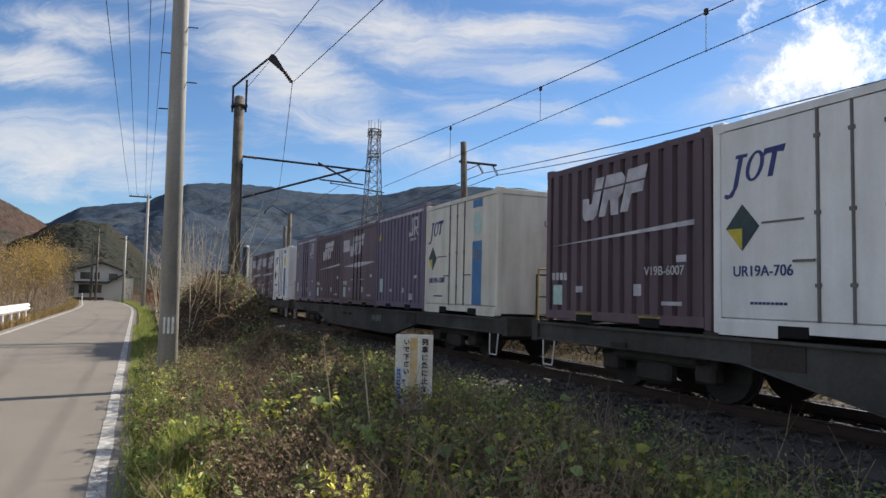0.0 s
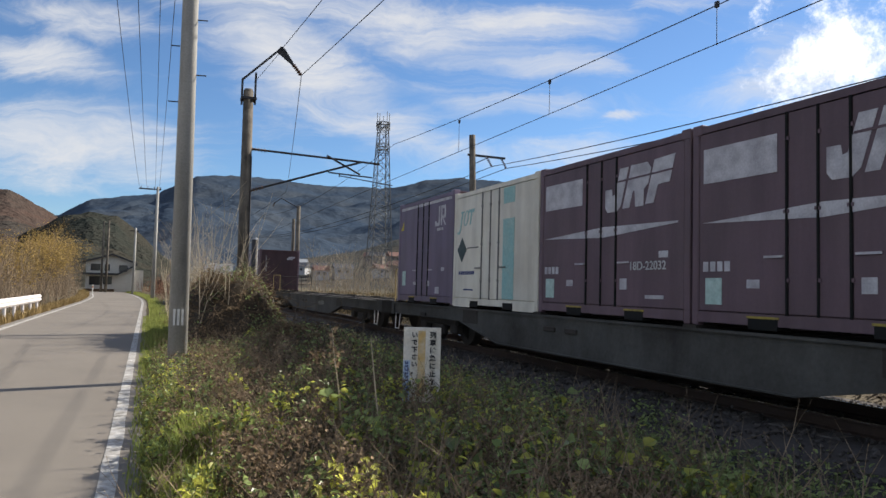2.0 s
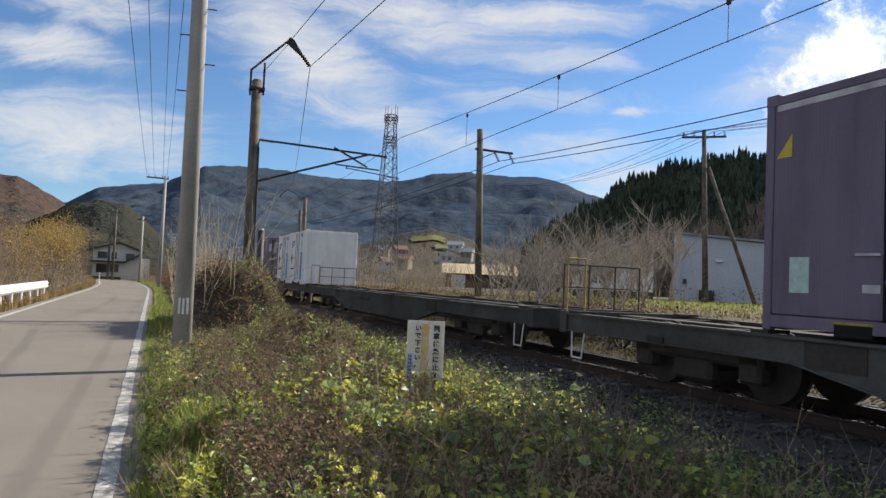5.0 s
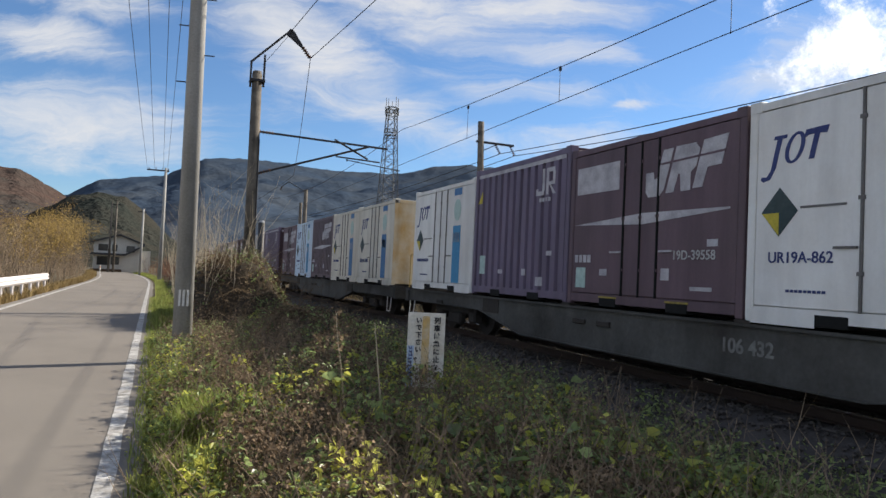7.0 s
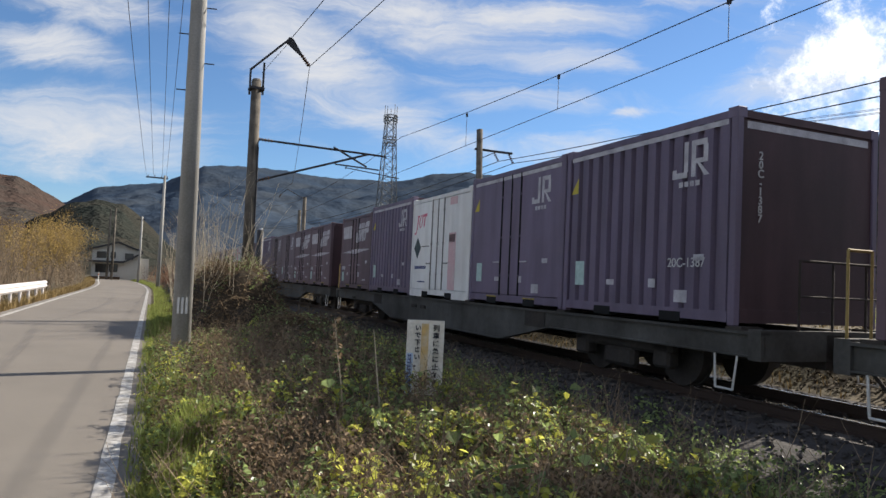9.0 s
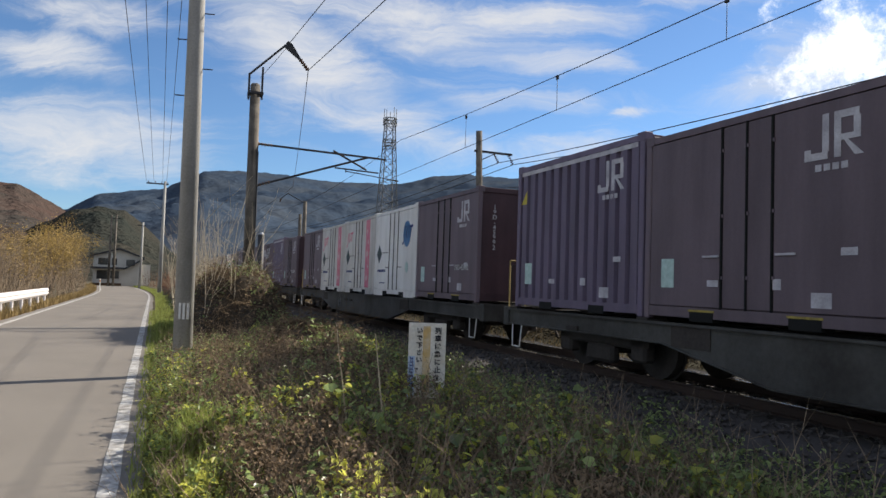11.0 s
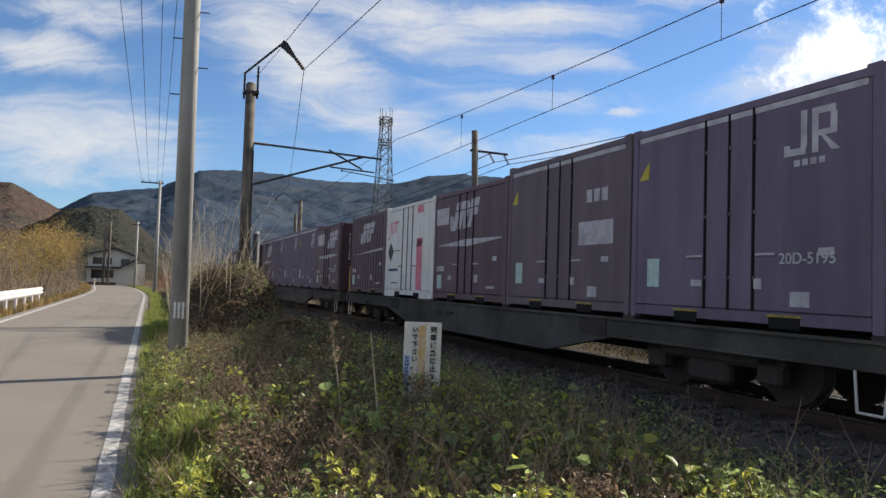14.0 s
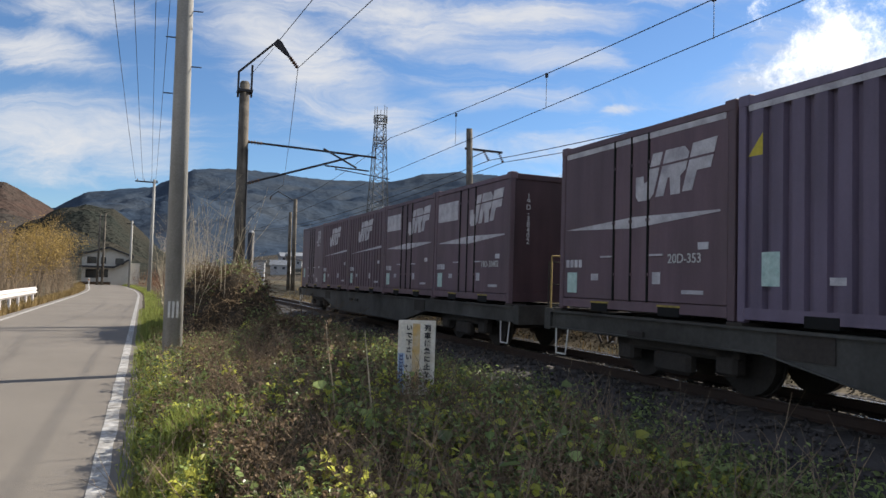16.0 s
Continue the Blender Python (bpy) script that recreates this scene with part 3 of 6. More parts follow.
        for p, q in (((-b, -b), (b, -b)), ((b, -b), (b, b)), ((b, b), (-b, b)), ((-b, b), (-b, -b))):
            part("strut", cyl(B(), (*p, z1), (*q, z1), 0.035, n=4, caps=False), M_TOWER, tw)
    for z in (21.2, 24.6):
        bm = B()
        for k in range(12):
            a0, a1 = k * math.tau / 12, (k + 1) * math.tau / 12
            for dz in (0, .5, 1.0):
                cyl(bm, (1.05 * math.cos(a0), 1.05 * math.sin(a0), z + dz), (1.05 * math.cos(a1), 1.05 * math.sin(a1), z + dz), 0.05, n=4)
            cyl(bm, (1.05 * math.cos(a0), 1.05 * math.sin(a0), z), (1.05 * math.cos(a0), 1.05 * math.sin(a0), z + 1), 0.03, n=4)
        part("platform", bm, M_TOWER, tw)
    for k in range(5):
        a = k * 1.26
        part("antenna", cyl(B(), (.95 * math.cos(a), .95 * math.sin(a), 24.8), (.95 * math.cos(a), .95 * math.sin(a), 27.2 - .3 * (k % 2)), 0.05, n=5), M_TOWER, tw)


build_poles()


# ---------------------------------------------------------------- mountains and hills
# The far forest's blue is distance haze, mixed into the base colour.
M_MTN = mat("haze_blue_forest_slope", (0.042, 0.061, 0.091), 1.0, col2=(0.060, 0.072, 0.088), big=0.006, fine=0.06, amount=0.9, bump=0.35, spec=0.0, bdist=12, grain=0.3)
M_MTN_RED = mat("autumn_slope", (0.075, 0.050, 0.042), 1.0, col2=(0.04, 0.045, 0.042), big=0.012, fine=0.10, amount=0.8, bump=1.0, spec=0.0, bdist=7)
M_HILL = mat("dark_hill_forest", (0.030, 0.034, 0.030), 1.0, col2=(0.050, 0.044, 0.036), big=0.02, fine=0.25, amount=0.7, bump=1.0, spec=0.0, bdist=4)


def ridge(name, pts, r0, r1, material, label, rough, base=0.0, seed=0.0, na=150, nr=34, grit=0.0):
    """A mountain flank: from its foot at r0 up to the crest at r1, whose height goes by (degrees, degrees)."""
    az = [p[0] for p in pts]; el = [p[1] for p in pts]
    vs, fs = [], []
    for i in range(na + 1):
        a = az[0] + (az[-1] - az[0]) * i / na
        e = float(np.interp(a, az, el))
        top = r1 * math.tan(radians(e)) + E0
        for j in range(nr + 1):
            f = j / nr
            r = r0 + (r1 - r0) * f if f <= 1 else r1
            x, y = r * math.sin(radians(a)), r * math.cos(radians(a))
            up = f ** 1.25
            spur = noise.fractal((x / (r1 * .10) + seed, y / (r1 * .10), seed), 1.0, 2.0, 5)
            z = base + (top - base) * up + rough * spur * math.sin(math.pi * min(1, f * .97)) + rough * .10 * spur * f
            if grit:
                z += grit * min(1, f * 4) * (noise.noise((x * .021, y * .021, seed)) + 1.1 * noise.noise((x * .055, y * .055, seed + 3)))
            vs.append((x, y, z))
        x, y = r1 * 1.25 * math.sin(radians(a)), r1 * 1.25 * math.cos(radians(a))
        vs.append((x, y, base))
    n = nr + 2
    for i in range(na):
        for j in range(n - 1):
            fs.append((i * n + j, i * n + n + j, i * n + n + j + 1, i * n + j + 1))
    return tagged(raw(name, vs, fs, material, smooth=True), label, "mountain", kind="structure")


def build_far_slope():
    """A low terraced slope at the mountain's foot, with fields and a few houses."""
    pts = [(4, .3), (8, 1.6), (12, 2.2), (16, 2.9), (19, 3.9), (21.5, 4.4), (24, 3.9), (27, 2.9), (31, 2.2), (36, .5)]
    m = mat("hazy_brush_slope", (0.060, 0.064, 0.062), 1.0, col2=(0.105, 0.085, 0.066), big=.02, fine=.25, amount=.9, bump=.8, spec=0, bdist=3, grain=.4)
    ridge("hill", pts, 230, 480, m, "low slope of brown brush and small fields", 0.7, -1, 6.2, 90, 20)
    az, el = [p[0] for p in pts], [p[1] for p in pts]

    def on_slope(a, f):
        r = 230 + 250 * f
        z = -1 + (480 * math.tan(radians(float(np.interp(a, az, el)))) + E0 + 1) * f ** 1.25
        return Vector((r * math.sin(radians(a)), r * math.cos(radians(a)), z))
    green = mat("far_meadow", (0.15, 0.155, 0.075), .95, col2=(.11, .105, .06), big=.05, fine=.6, amount=.7, bump=.2, spec=0)
    for a0, a1, f0, f1 in ((19.8, 22.6, .74, .84), (21.8, 24.4, .58, .67), (16.8, 18.8, .55, .62)):
        vs = []
        for i in range(9):
            for j in range(5):
                p = on_slope(a0 + (a1 - a0) * (i / 8 + .05 * math.sin(j * 2.1)), f0 + (f1 - f0) * (j / 4 + .08 * math.sin(i * 1.3)))
                vs.append((p.x, p.y, p.z + .9))
        tagged(raw("meadow", vs, [(i * 5 + j, i * 5 + 5 + j, i * 5 + 6 + j, i * 5 + 1 + j) for i in range(8) for j in range(4)], green), "pale green hillside meadow", "meadow", kind="structure")
    rnd = random.Random(77)
    wall_m = [mat("far_wall_white", (.42, .43, .45), .9), mat("far_wall_tan", (.24, .20, .17), .9)]
    roof_m = [mat("far_roof_dark", (.07, .075, .09), .8), mat("far_roof_red", (.17, .09, .075), .8), mat("far_roof_grey", (.25, .27, .30), .7)]
    for i in range(16):
        a, f = rnd.uniform(10, 26), rnd.uniform(.28, .62)
        p = on_slope(a, f)
        w, d, h = rnd.uniform(2.8, 4.2), rnd.uniform(2.5, 3.5), rnd.uniform(2.6, 3.6)
        ob = thing("farmhouse", "small distant house on the slope", "house", "houses on the slope", m=pose(p.x, p.y, p.z + .8, 0, 0, rnd.uniform(-40, 10)))
        part("wall", box(B(), -w, w, -d, d, -3, h), wall_m[i % 2], ob)
        raw("roof", [(-w - .6, -d - .6, h), (w + .6, -d - .6, h), (w + .6, d + .6, h), (-w - .6, d + .6, h), (-w - .6, 0, h + 2.2), (w + .6, 0, h + 2.2)],
            [(0, 1, 5, 4), (2, 3, 4, 5), (0, 4, 3), (1, 2, 5), (0, 3, 2, 1)], roof_m[i % 3], ob)
        for u in (-.5, .35):
            part("window", box(B(), u * w - .6, u * w + .6, -d - .05, -d + .05, h - 1.8, h - .7), roof_m[0], ob)


FAR_EL = [(-60, 5), (-25, 4.5), (-10, 4.2), (-6.2, 4.5), (-4.2, 5.8), (-2.3, 6.2), (0.4, 6.65), (3.2, 8.2), (5.8, 8.4), (9.7, 8.35), (13.4, 8.05), (18, 8.05),
          (21.3, 8.9), (24.1, 9.1), (26, 8.9), (30.1, 8.9), (32.4, 8.45), (33.8, 7.8), (40, 6), (60, 5), (90, 5)]
RIGHT_EL = [(27.5, 0.6), (29.4, 2.2), (31.4, 4.2), (33.8, 6.2), (36.4, 7.6), (40.3, 9.3), (44.8, 10.0), (48.7, 10.1), (49.9, 9.5), (52, 10.3), (54.7, 10.8), (62, 11), (75, 11), (95, 9)]
ridge("mountain", FAR_EL, 500, 2600, M_MTN, "broad wooded mountain with blue haze in its colour", 34, -3, 1.3, 520, 80, 3.2)
ridge("mountain", [(-45, 5), (-20, 6.5), (-10.6, 6.2), (-9.3, 6.15), (-7.5, 5.2), (-6.2, 4.4), (-4.0, 2.8), (-1, 0.5)], 260, 1100, M_MTN_RED, "rounded hill with rusty autumn woods", 18, -2, 4.4, 200, 40, 2)
ridge("mountain", [(-11, 1.5), (-8.4, 3.0), (-6.2, 4.3), (-4.2, 5.0), (-2.3, 4.7), (-0.6, 3.3), (1.9, 1.3), (4, .3)], 170, 600, M_HILL, "dark wooded foothill", 8, -1, 8.1, 160, 36, 2)
ridge("hill", RIGHT_EL, 95, 250, M_HILL, "steep hill covered by dark conifers", 4, 1.0, 2.7, 120, 20)
build_far_slope()


def conifer(vs, fs, rnd, x, y, z, h, w):
    n = 7
    for t in range(4):
        z0, z1 = z + h * (0.08 + 0.21 * t), z + h * (0.42 + 0.195 * t)
        r = w * (1 - 0.21 * t)
        k = len(vs)
        a0 = rnd.random() * 6
        for i in range(n * 2):
            rr = r * (rnd.uniform(.85, 1.15) if i % 2 else rnd.uniform(.45, .65))
            a = a0 + i * math.pi / n
            vs.append((x + rr * math.cos(a), y + rr * math.sin(a), z0 + rnd.uniform(-.06, .06) * h))
        vs.append((x, y, z1))
        fs += [(k + i, k + (i + 1) % (2 * n), k + 2 * n) for i in range(2 * n)]


def build_conifers():
    rnd = random.Random(11)
    vs, fs = [], []
    az = [p[0] for p in RIGHT_EL]; el = [p[1] for p in RIGHT_EL]
    for i in range(3600):
        a = rnd.uniform(29, 60)
        f = rnd.random() ** 0.75 if i > 420 else rnd.uniform(.95, 1.0)
        if i <= 420:
            a = 29 + 30 * i / 420 + rnd.uniform(-.1, .1)
        r = 95 + 155 * f
        top = 250 * math.tan(radians(float(np.interp(a, az, el)))) + E0
        z = 1 + (top - 1) * f ** 1.25
        if f < (.30 if a < 46 else .55) and rnd.random() < .85:
            continue
        h = rnd.uniform(4.5, 10.0) * (0.75 + .5 * noise.noise((a * .5, f * 4, 0)))
        conifer(vs, fs, rnd, r * math.sin(radians(a)), r * math.cos(radians(a)), z - 1.2, h, h * rnd.uniform(.15, .23))
    m = mat("conifer_needles", (0.055, 0.070, 0.048), 0.95, big=.05, fine=1.5, amount=.6, bump=0, spec=.05, island=.5)
    tagged(raw("conifer_wood", vs, fs, m), "dense stand of dark green conifers on the hillside", "forest", kind="stuff")


build_conifers()


def build_hillside():
    """Leafless broadleaf trees on the lower slope, far off: clumps of fine twigs."""
    rnd = random.Random(61)
    az = [p[0] for p in RIGHT_EL]; el = [p[1] for p in RIGHT_EL]
    tw, tf, yel = [], [], []
    for i in range(420):
        a = rnd.uniform(31, 60)
        f = rnd.uniform(.0, .34 if a < 46 else .55)
        r = 95 + 155 * f
        z = 1 + (250 * math.tan(radians(float(np.interp(a, az, el)))) + E0 - 1) * f ** 1.25
        x, y = r * math.sin(radians(a)), r * math.cos(radians(a))
        h = rnd.uniform(3.5, 7)
        for k in range(26):
            stalk_verts(tw, tf, (x + rnd.gauss(0, .25), y + rnd.gauss(0, .25), z + rnd.uniform(0, h * .5)), (rnd.uniform(-.7, .7), rnd.uniform(-.7, .7), 1), h * rnd.uniform(.35, .6), .05, rnd, 3, .25)
    tagged(raw("hillside_wood", tw, tf, mat("far_twig", (0.20, 0.165, 0.135), 1.0, bump=0, island=.4, spec=0)), "leafless grey-brown woods on the lower hillside", "forest", kind="stuff")

# ---------------------------------------------------------------- plants
M_LEAF = mat("green_leaf", (0.25, 0.31, 0.11), 0.36, col2=(0.125, 0.175, 0.06), big=1.5, fine=30, amount=.8, bump=0, spec=.45, island=.7, trans=.52)
M_LEAF_Y = mat("yellow_green_leaf", (0.58, 0.57, 0.12), 0.4, col2=(0.24, 0.27, 0.04), big=1.5, fine=30, amount=.7, bump=0, spec=.35, island=.5, trans=.55)
M_LEAF_B = mat("withered_leaf", (0.25, 0.180, 0.112), 0.75, col2=(0.11, 0.078, 0.052), big=2, fine=30, amount=.7, bump=0, spec=.2, island=.65, trans=.3)
M_LEAF_D = mat("dark_withered_leaf", (0.15, 0.105, 0.065), 0.8, col2=(0.07, 0.055, 0.035), big=2, fine=30, amount=.8, bump=0, spec=.1, island=.6, trans=.2)
M_GRASS = mat("green_grass", (0.25, 0.30, 0.08), 0.7, col2=(0.22, 0.20, 0.06), big=1.2, fine=20, amount=.7, bump=0, spec=.2, island=.35, trans=.5)
M_STRAW = mat("dry_grass", (0.27, 0.20, 0.095), 0.9, col2=(0.18, 0.12, 0.05), big=.6, fine=20, amount=.7, bump=0, spec=.1, island=.35, trans=.2)
M_TWIG = mat("grey_brown_twig", (0.24, 0.185, 0.13), 0.95, col2=(0.07, 0.05, 0.035), big=2, fine=40, amount=.6, bump=0, spec=.1, island=.35)
M_BARK = mat("grey_bark", (0.11, 0.09, 0.07), 0.95, col2=(0.05, 0.04, 0.03), big=4, fine=40, amount=.6, bump=.3, spec=.1)
M_AUTUMN = mat("autumn_yellow_leaf", (0.40, 0.28, 0.10), 0.8, col2=(0.22, 0.17, 0.07), big=.3, fine=10, amount=.8, bump=0, spec=.1, island=.4, trans=.3)


def leaf_cloud(name, pts, size, material, label, category="plants", seed=1, parent=None, droop=0.5, aspect=0.62):
    """Many folded leaf blades, each of two halves with a midrib, at pts."""
    rnd = np.random.RandomState(seed)
    p = np.asarray(pts, float)
    n = len(p)
    a = rnd.rand(n) * math.tau
    tilt = rnd.normal(0.25, droop, n)
    d = np.stack([np.cos(a) * np.cos(tilt), np.sin(a) * np.cos(tilt), -np.sin(tilt)], 1)
    s = np.cross(d, [0, 0, 1.0]); s /= np.linalg.norm(s, axis=1)[:, None] + 1e-9
    roll = rnd.normal(0, .5, n)
    u = np.cross(s, d)
    s = s * np.cos(roll)[:, None] + u * np.sin(roll)[:, None]
    u = np.cross(s, d)
    L = (size[0] + (size[1] - size[0]) * rnd.rand(n) ** 1.6)[:, None]
    W = L * aspect * .5
    v = np.empty((n, 6, 3))
    v[:, 0] = p
    v[:, 1] = p + d * L * .35 + s * W - u * -L * .10
    v[:, 2] = p + d * L * .75 + s * W * .7 + u * L * .05
    v[:, 3] = p + d * L - u * L * .12
    v[:, 4] = p + d * L * .75 - s * W * .7 + u * L * .05
    v[:, 5] = p + d * L * .35 - s * W + u * L * .10
    k = np.arange(n)[:, None] * 6
    f = np.concatenate([k + [0, 1, 2, 3], k + [0, 3, 4, 5]], 0)
    ob = raw(name, v.reshape(-1, 3).tolist(), f.tolist(), material, parent)
    return ob if parent else tagged(ob, label, category, kind="stuff")


def blades(name, pts, h, material, label, seed=2, width=0.006, bendy=0.4, category="grass"):
    rnd = np.random.RandomState(seed)
    p = np.asarray(pts, float); n = len(p)
    a = rnd.rand(n) * math.tau
    o = np.stack([np.cos(a), np.sin(a), np.zeros(n)], 1)
    s = np.stack([-np.sin(a), np.cos(a), np.zeros(n)], 1)
    H = (h[0] + (h[1] - h[0]) * rnd.rand(n))[:, None]
    b = (rnd.rand(n) * bendy)[:, None] * H
    up = np.array([0, 0, 1.0])
    w = width * (0.7 + .6 * rnd.rand(n))[:, None]
    v = np.empty((n, 5, 3))
    v[:, 0], v[:, 1] = p - s * w, p + s * w
    v[:, 2], v[:, 3] = p + up * H * .6 + o * b * .4 + s * w * .8, p + up * H * .6 + o * b * .4 - s * w * .8
    v[:, 4] = p + up * H * (.95) + o * b * 1.2
    k = np.arange(n)[:, None] * 5
    f4 = (k + [0, 1, 2, 3]).tolist(); f3 = (k + [3, 2, 4]).tolist()
    return tagged(raw(name, v.reshape(-1, 3).tolist(), f4 + f3, material), label, category, kind="stuff")


def stalk_verts(vs, fs, p, d, L, r, rnd, seg=4, wob=.18):
    """One wavering three-sided stem; returns the points along it."""
    p = Vector(p); d = Vector(d).normalized()
    pts = []
    for i in range(seg + 1):
        pts.append(p.copy())
        rr = r * (1 - .75 * i / seg)
        s = d.orthogonal().normalized(); u = d.cross(s)
        for k in range(3):
            w = k * math.tau / 3
            vs.append(p + s * (rr * math.cos(w)) + u * (rr * math.sin(w)))
        p = p + d * (L / seg)
        d = (d + Vector((rnd.uniform(-wob, wob), rnd.uniform(-wob, wob), rnd.uniform(-wob, wob) * .6))).normalized()
    k0 = len(vs) - 3 * (seg + 1)
    for i in range(seg):
        for k in range(3):
            k2 = (k + 1) % 3
            fs.append((k0 + 3 * i + k, k0 + 3 * i + k2, k0 + 3 * i + 3 + k2, k0 + 3 * i + 3 + k))
    return pts


def thicket(name, n, place, h, r, material, label, seed, side=2, lean=.35, category="brush"):
    """Bare stems with side twigs; place(rnd) gives a foot."""
    rnd = random.Random(seed)
    vs, fs = [], []
    for i in range(n):
        p = place(rnd)
        L = rnd.uniform(*h)
        d = (rnd.uniform(-lean, lean), rnd.uniform(-lean, lean), 1)
        pts = stalk_verts(vs, fs, p, d, L, r * rnd.uniform(.6, 1.3), rnd)
        for j in range(side):
            q = pts[rnd.randint(1, 3)]
            stalk_verts(vs, fs, q, (rnd.uniform(-1, 1), rnd.uniform(-1, 1), rnd.uniform(.4, 1.3)), L * rnd.uniform(.2, .45), r * .5, rnd, 3)
    return tagged(raw(name, vs, fs, material), label, category, kind="stuff")


def canopy(x, y):
    """Height of the tangled weeds beside the road."""
    n = noise.fractal((x * .7 + 3, y * .7, 0.5), 1.0, 2.0, 3)
    k = noise.noise((x * 2.6, y * 2.6, 8.5))
    edge = smooth(-0.12, 0.35, x) * (1 - smooth(3.4, 4.35, x))
    near = 0.55 + 0.45 * smooth(2.5, 6.0, y)
    return ground_z(x, y) + max(0.03, edge * near * (0.36 + 0.28 * n + 0.26 * k))


def sprays(n, area, rnd, keep, size, lift, reach):
    """Leafy shoots: points along short leaning stems, so that the leaves hang in clumps; also the stems' ends."""
    out, stems = [], []
    while len(stems) < n:
        x, y = rnd.uniform(*area[0]), area[1][0] + (area[1][1] - area[1][0]) * rnd.random() ** 1.3
        if not keep(x, y):
            continue
        base = Vector((x, y, canopy(x, y) - .12))
        tip = base + Vector((rnd.gauss(0, reach), rnd.gauss(0, reach), rnd.uniform(.08, lift)))
        stems.append((base, tip))
        for i in range(size):
            f = (i + rnd.random()) / size
            p = base.lerp(tip, f)
            out.append((p.x + rnd.gauss(0, .022), p.y + rnd.gauss(0, .022), p.z + .05 * math.sin(f * 3) + rnd.gauss(0, .012)))
    return out, stems


def build_weeds():
    rnd = random.Random(21)
    green, yellow, brown, grass, tuft = [], [], [], [], []
    for i in range(135000):
        y = 2.2 + 12.5 * rnd.random() ** 1.25
        x = rnd.uniform(-0.10, 4.4)
        if rnd.random() > 1 - .8 * smooth(3.5, 4.4, x):
            continue
        top = canopy(x, y)
        if noise.noise((x * 4.1, y * 4.1, 1.5)) < -.18 and rnd.random() < .85:
            continue
        z = top - abs(rnd.gauss(0, .15)) + .03
        z = max(z, ground_z(x, y) + .01)
        q = noise.noise((x * 1.9, y * 1.9, 7)) + rnd.uniform(-.45, .45) - .16 + .34 * smooth(1.9, 3.4, x) + .40 * (1 - smooth(.25, .9, x))
        (yellow if q > .58 else green if q > .08 else brown).append((x, y, z))
    leaf_cloud("weeds_green", green, (.018, .07), M_LEAF, "dense tangle of green creeping weeds on the verge", "weeds", 3)
    leaf_cloud("weeds_yellow", yellow, (.015, .07), M_LEAF_Y, "yellow-green leaves of climbing weeds on the verge", "weeds", 4)
    leaf_cloud("weeds_withered", brown, (.012, .05), M_LEAF_B, "withered brown leaves among the weeds", "weeds", 5)
    # leafy shoots standing out of the tangle
    vs, fs = [], []
    for name, n, area, mat_, size, span, lab, seed, keep in (
            ("green_shoots", 420, ((1.5, 4.5), (2.5, 8)), M_LEAF, 14, (.028, .065), "leafy green shoots rising out of the weeds", 31, lambda x, y: noise.noise((x * 1.3, y * 1.3, 2)) > -.12),
            ("yellow_shoots", 210, ((.9, 4.2), (2.6, 8.0)), M_LEAF_Y, 13, (.028, .068), "yellow-green leafy shoots catching the light", 32, lambda x, y: noise.noise((x * 1.3, y * 1.3, 2)) > .02),
            ("withered_shoots", 520, ((.2, 3.9), (3.0, 12)), M_LEAF_B, 12, (.02, .055), "curled brown leaves on dry shoots", 33, lambda x, y: noise.noise((x * 1.1, y * 1.1, 5)) > 0)):
        pts, stems = sprays(n, area, rnd, keep, size, .22, .10)
        leaf_cloud(name, pts, span, mat_, lab, "weeds", seed, aspect=.72)
        for a, b in stems:
            stalk_verts(vs, fs, a, b - a, (b - a).length, .004, rnd, 3, .12)
    tagged(raw("shoot_stems", vs, fs, M_TWIG), "thin brown stems of the leafy shoots", "weeds", kind="stuff")
    # larger leaves, near and bright
    big = []
    for i in range(230):
        x, y = rnd.uniform(1.3, 4.1), rnd.uniform(3.2, 6.4)
        big.append((x, y, canopy(x, y) + rnd.uniform(-.04, .16)))
    leaf_cloud("vine_leaves", big[90:], (.06, .14), M_LEAF, "large green kudzu-like leaves on thin vines", "vine leaves", 6, aspect=.85)
    leaf_cloud("yellow_vine_leaves", big[:90], (.05, .12), M_LEAF_Y, "yellow kudzu-like leaves on thin vines", "vine leaves", 16, aspect=.85)
    for i in range(9000):
        y = 2.5 + 30 * rnd.random() ** 1.6
        x = bend(y) + abs(rnd.gauss(.05, .32)) - .08
        q = noise.noise((x * .6, y * .35, 17))
        if y > 12 or (q > .12 and 3.5 < y < 8) or (x < .16 and i % 3):
            grass.append((x, y, ground_z(x, y)))
    for cx, cy, rr, n in ((.34, 6.0, .28, 1200), (.14, 4.9, .22, 600), (.30, 8.6, .35, 350), (.10, 3.6, .2, 350)):
        for i in range(n):
            x, y = cx + rnd.gauss(0, rr * .6), cy + rnd.gauss(0, rr)
            if x > -.05:
                tuft.append((x, y, canopy(x, y) - .16))
    blades("grass_tuft", tuft, (.10, .27), M_GRASS, "bright green grass tufts among the weeds", 17, .005, .7)
    vs, fs = [], []
    for i in range(26):
        x, y = rnd.uniform(1.6, 3.5), rnd.uniform(2.8, 5.4)
        stalk_verts(vs, fs, (x, y, canopy(x, y) - .1), (rnd.uniform(-.8, .8), rnd.uniform(-.8, .8), 1), rnd.uniform(.3, .6), .004, rnd, 5, .3)
    for i in range(3):
        stalk_verts(vs, fs, (2.75 + .12 * i, 4.25, .3), (-.55 + .3 * i, .35, 1), .85 - .2 * i, .006, rnd, 6, .05)
    tagged(raw("vines", vs, fs, M_TWIG), "thin pale vines rising out of the weeds", "vines", kind="stuff")
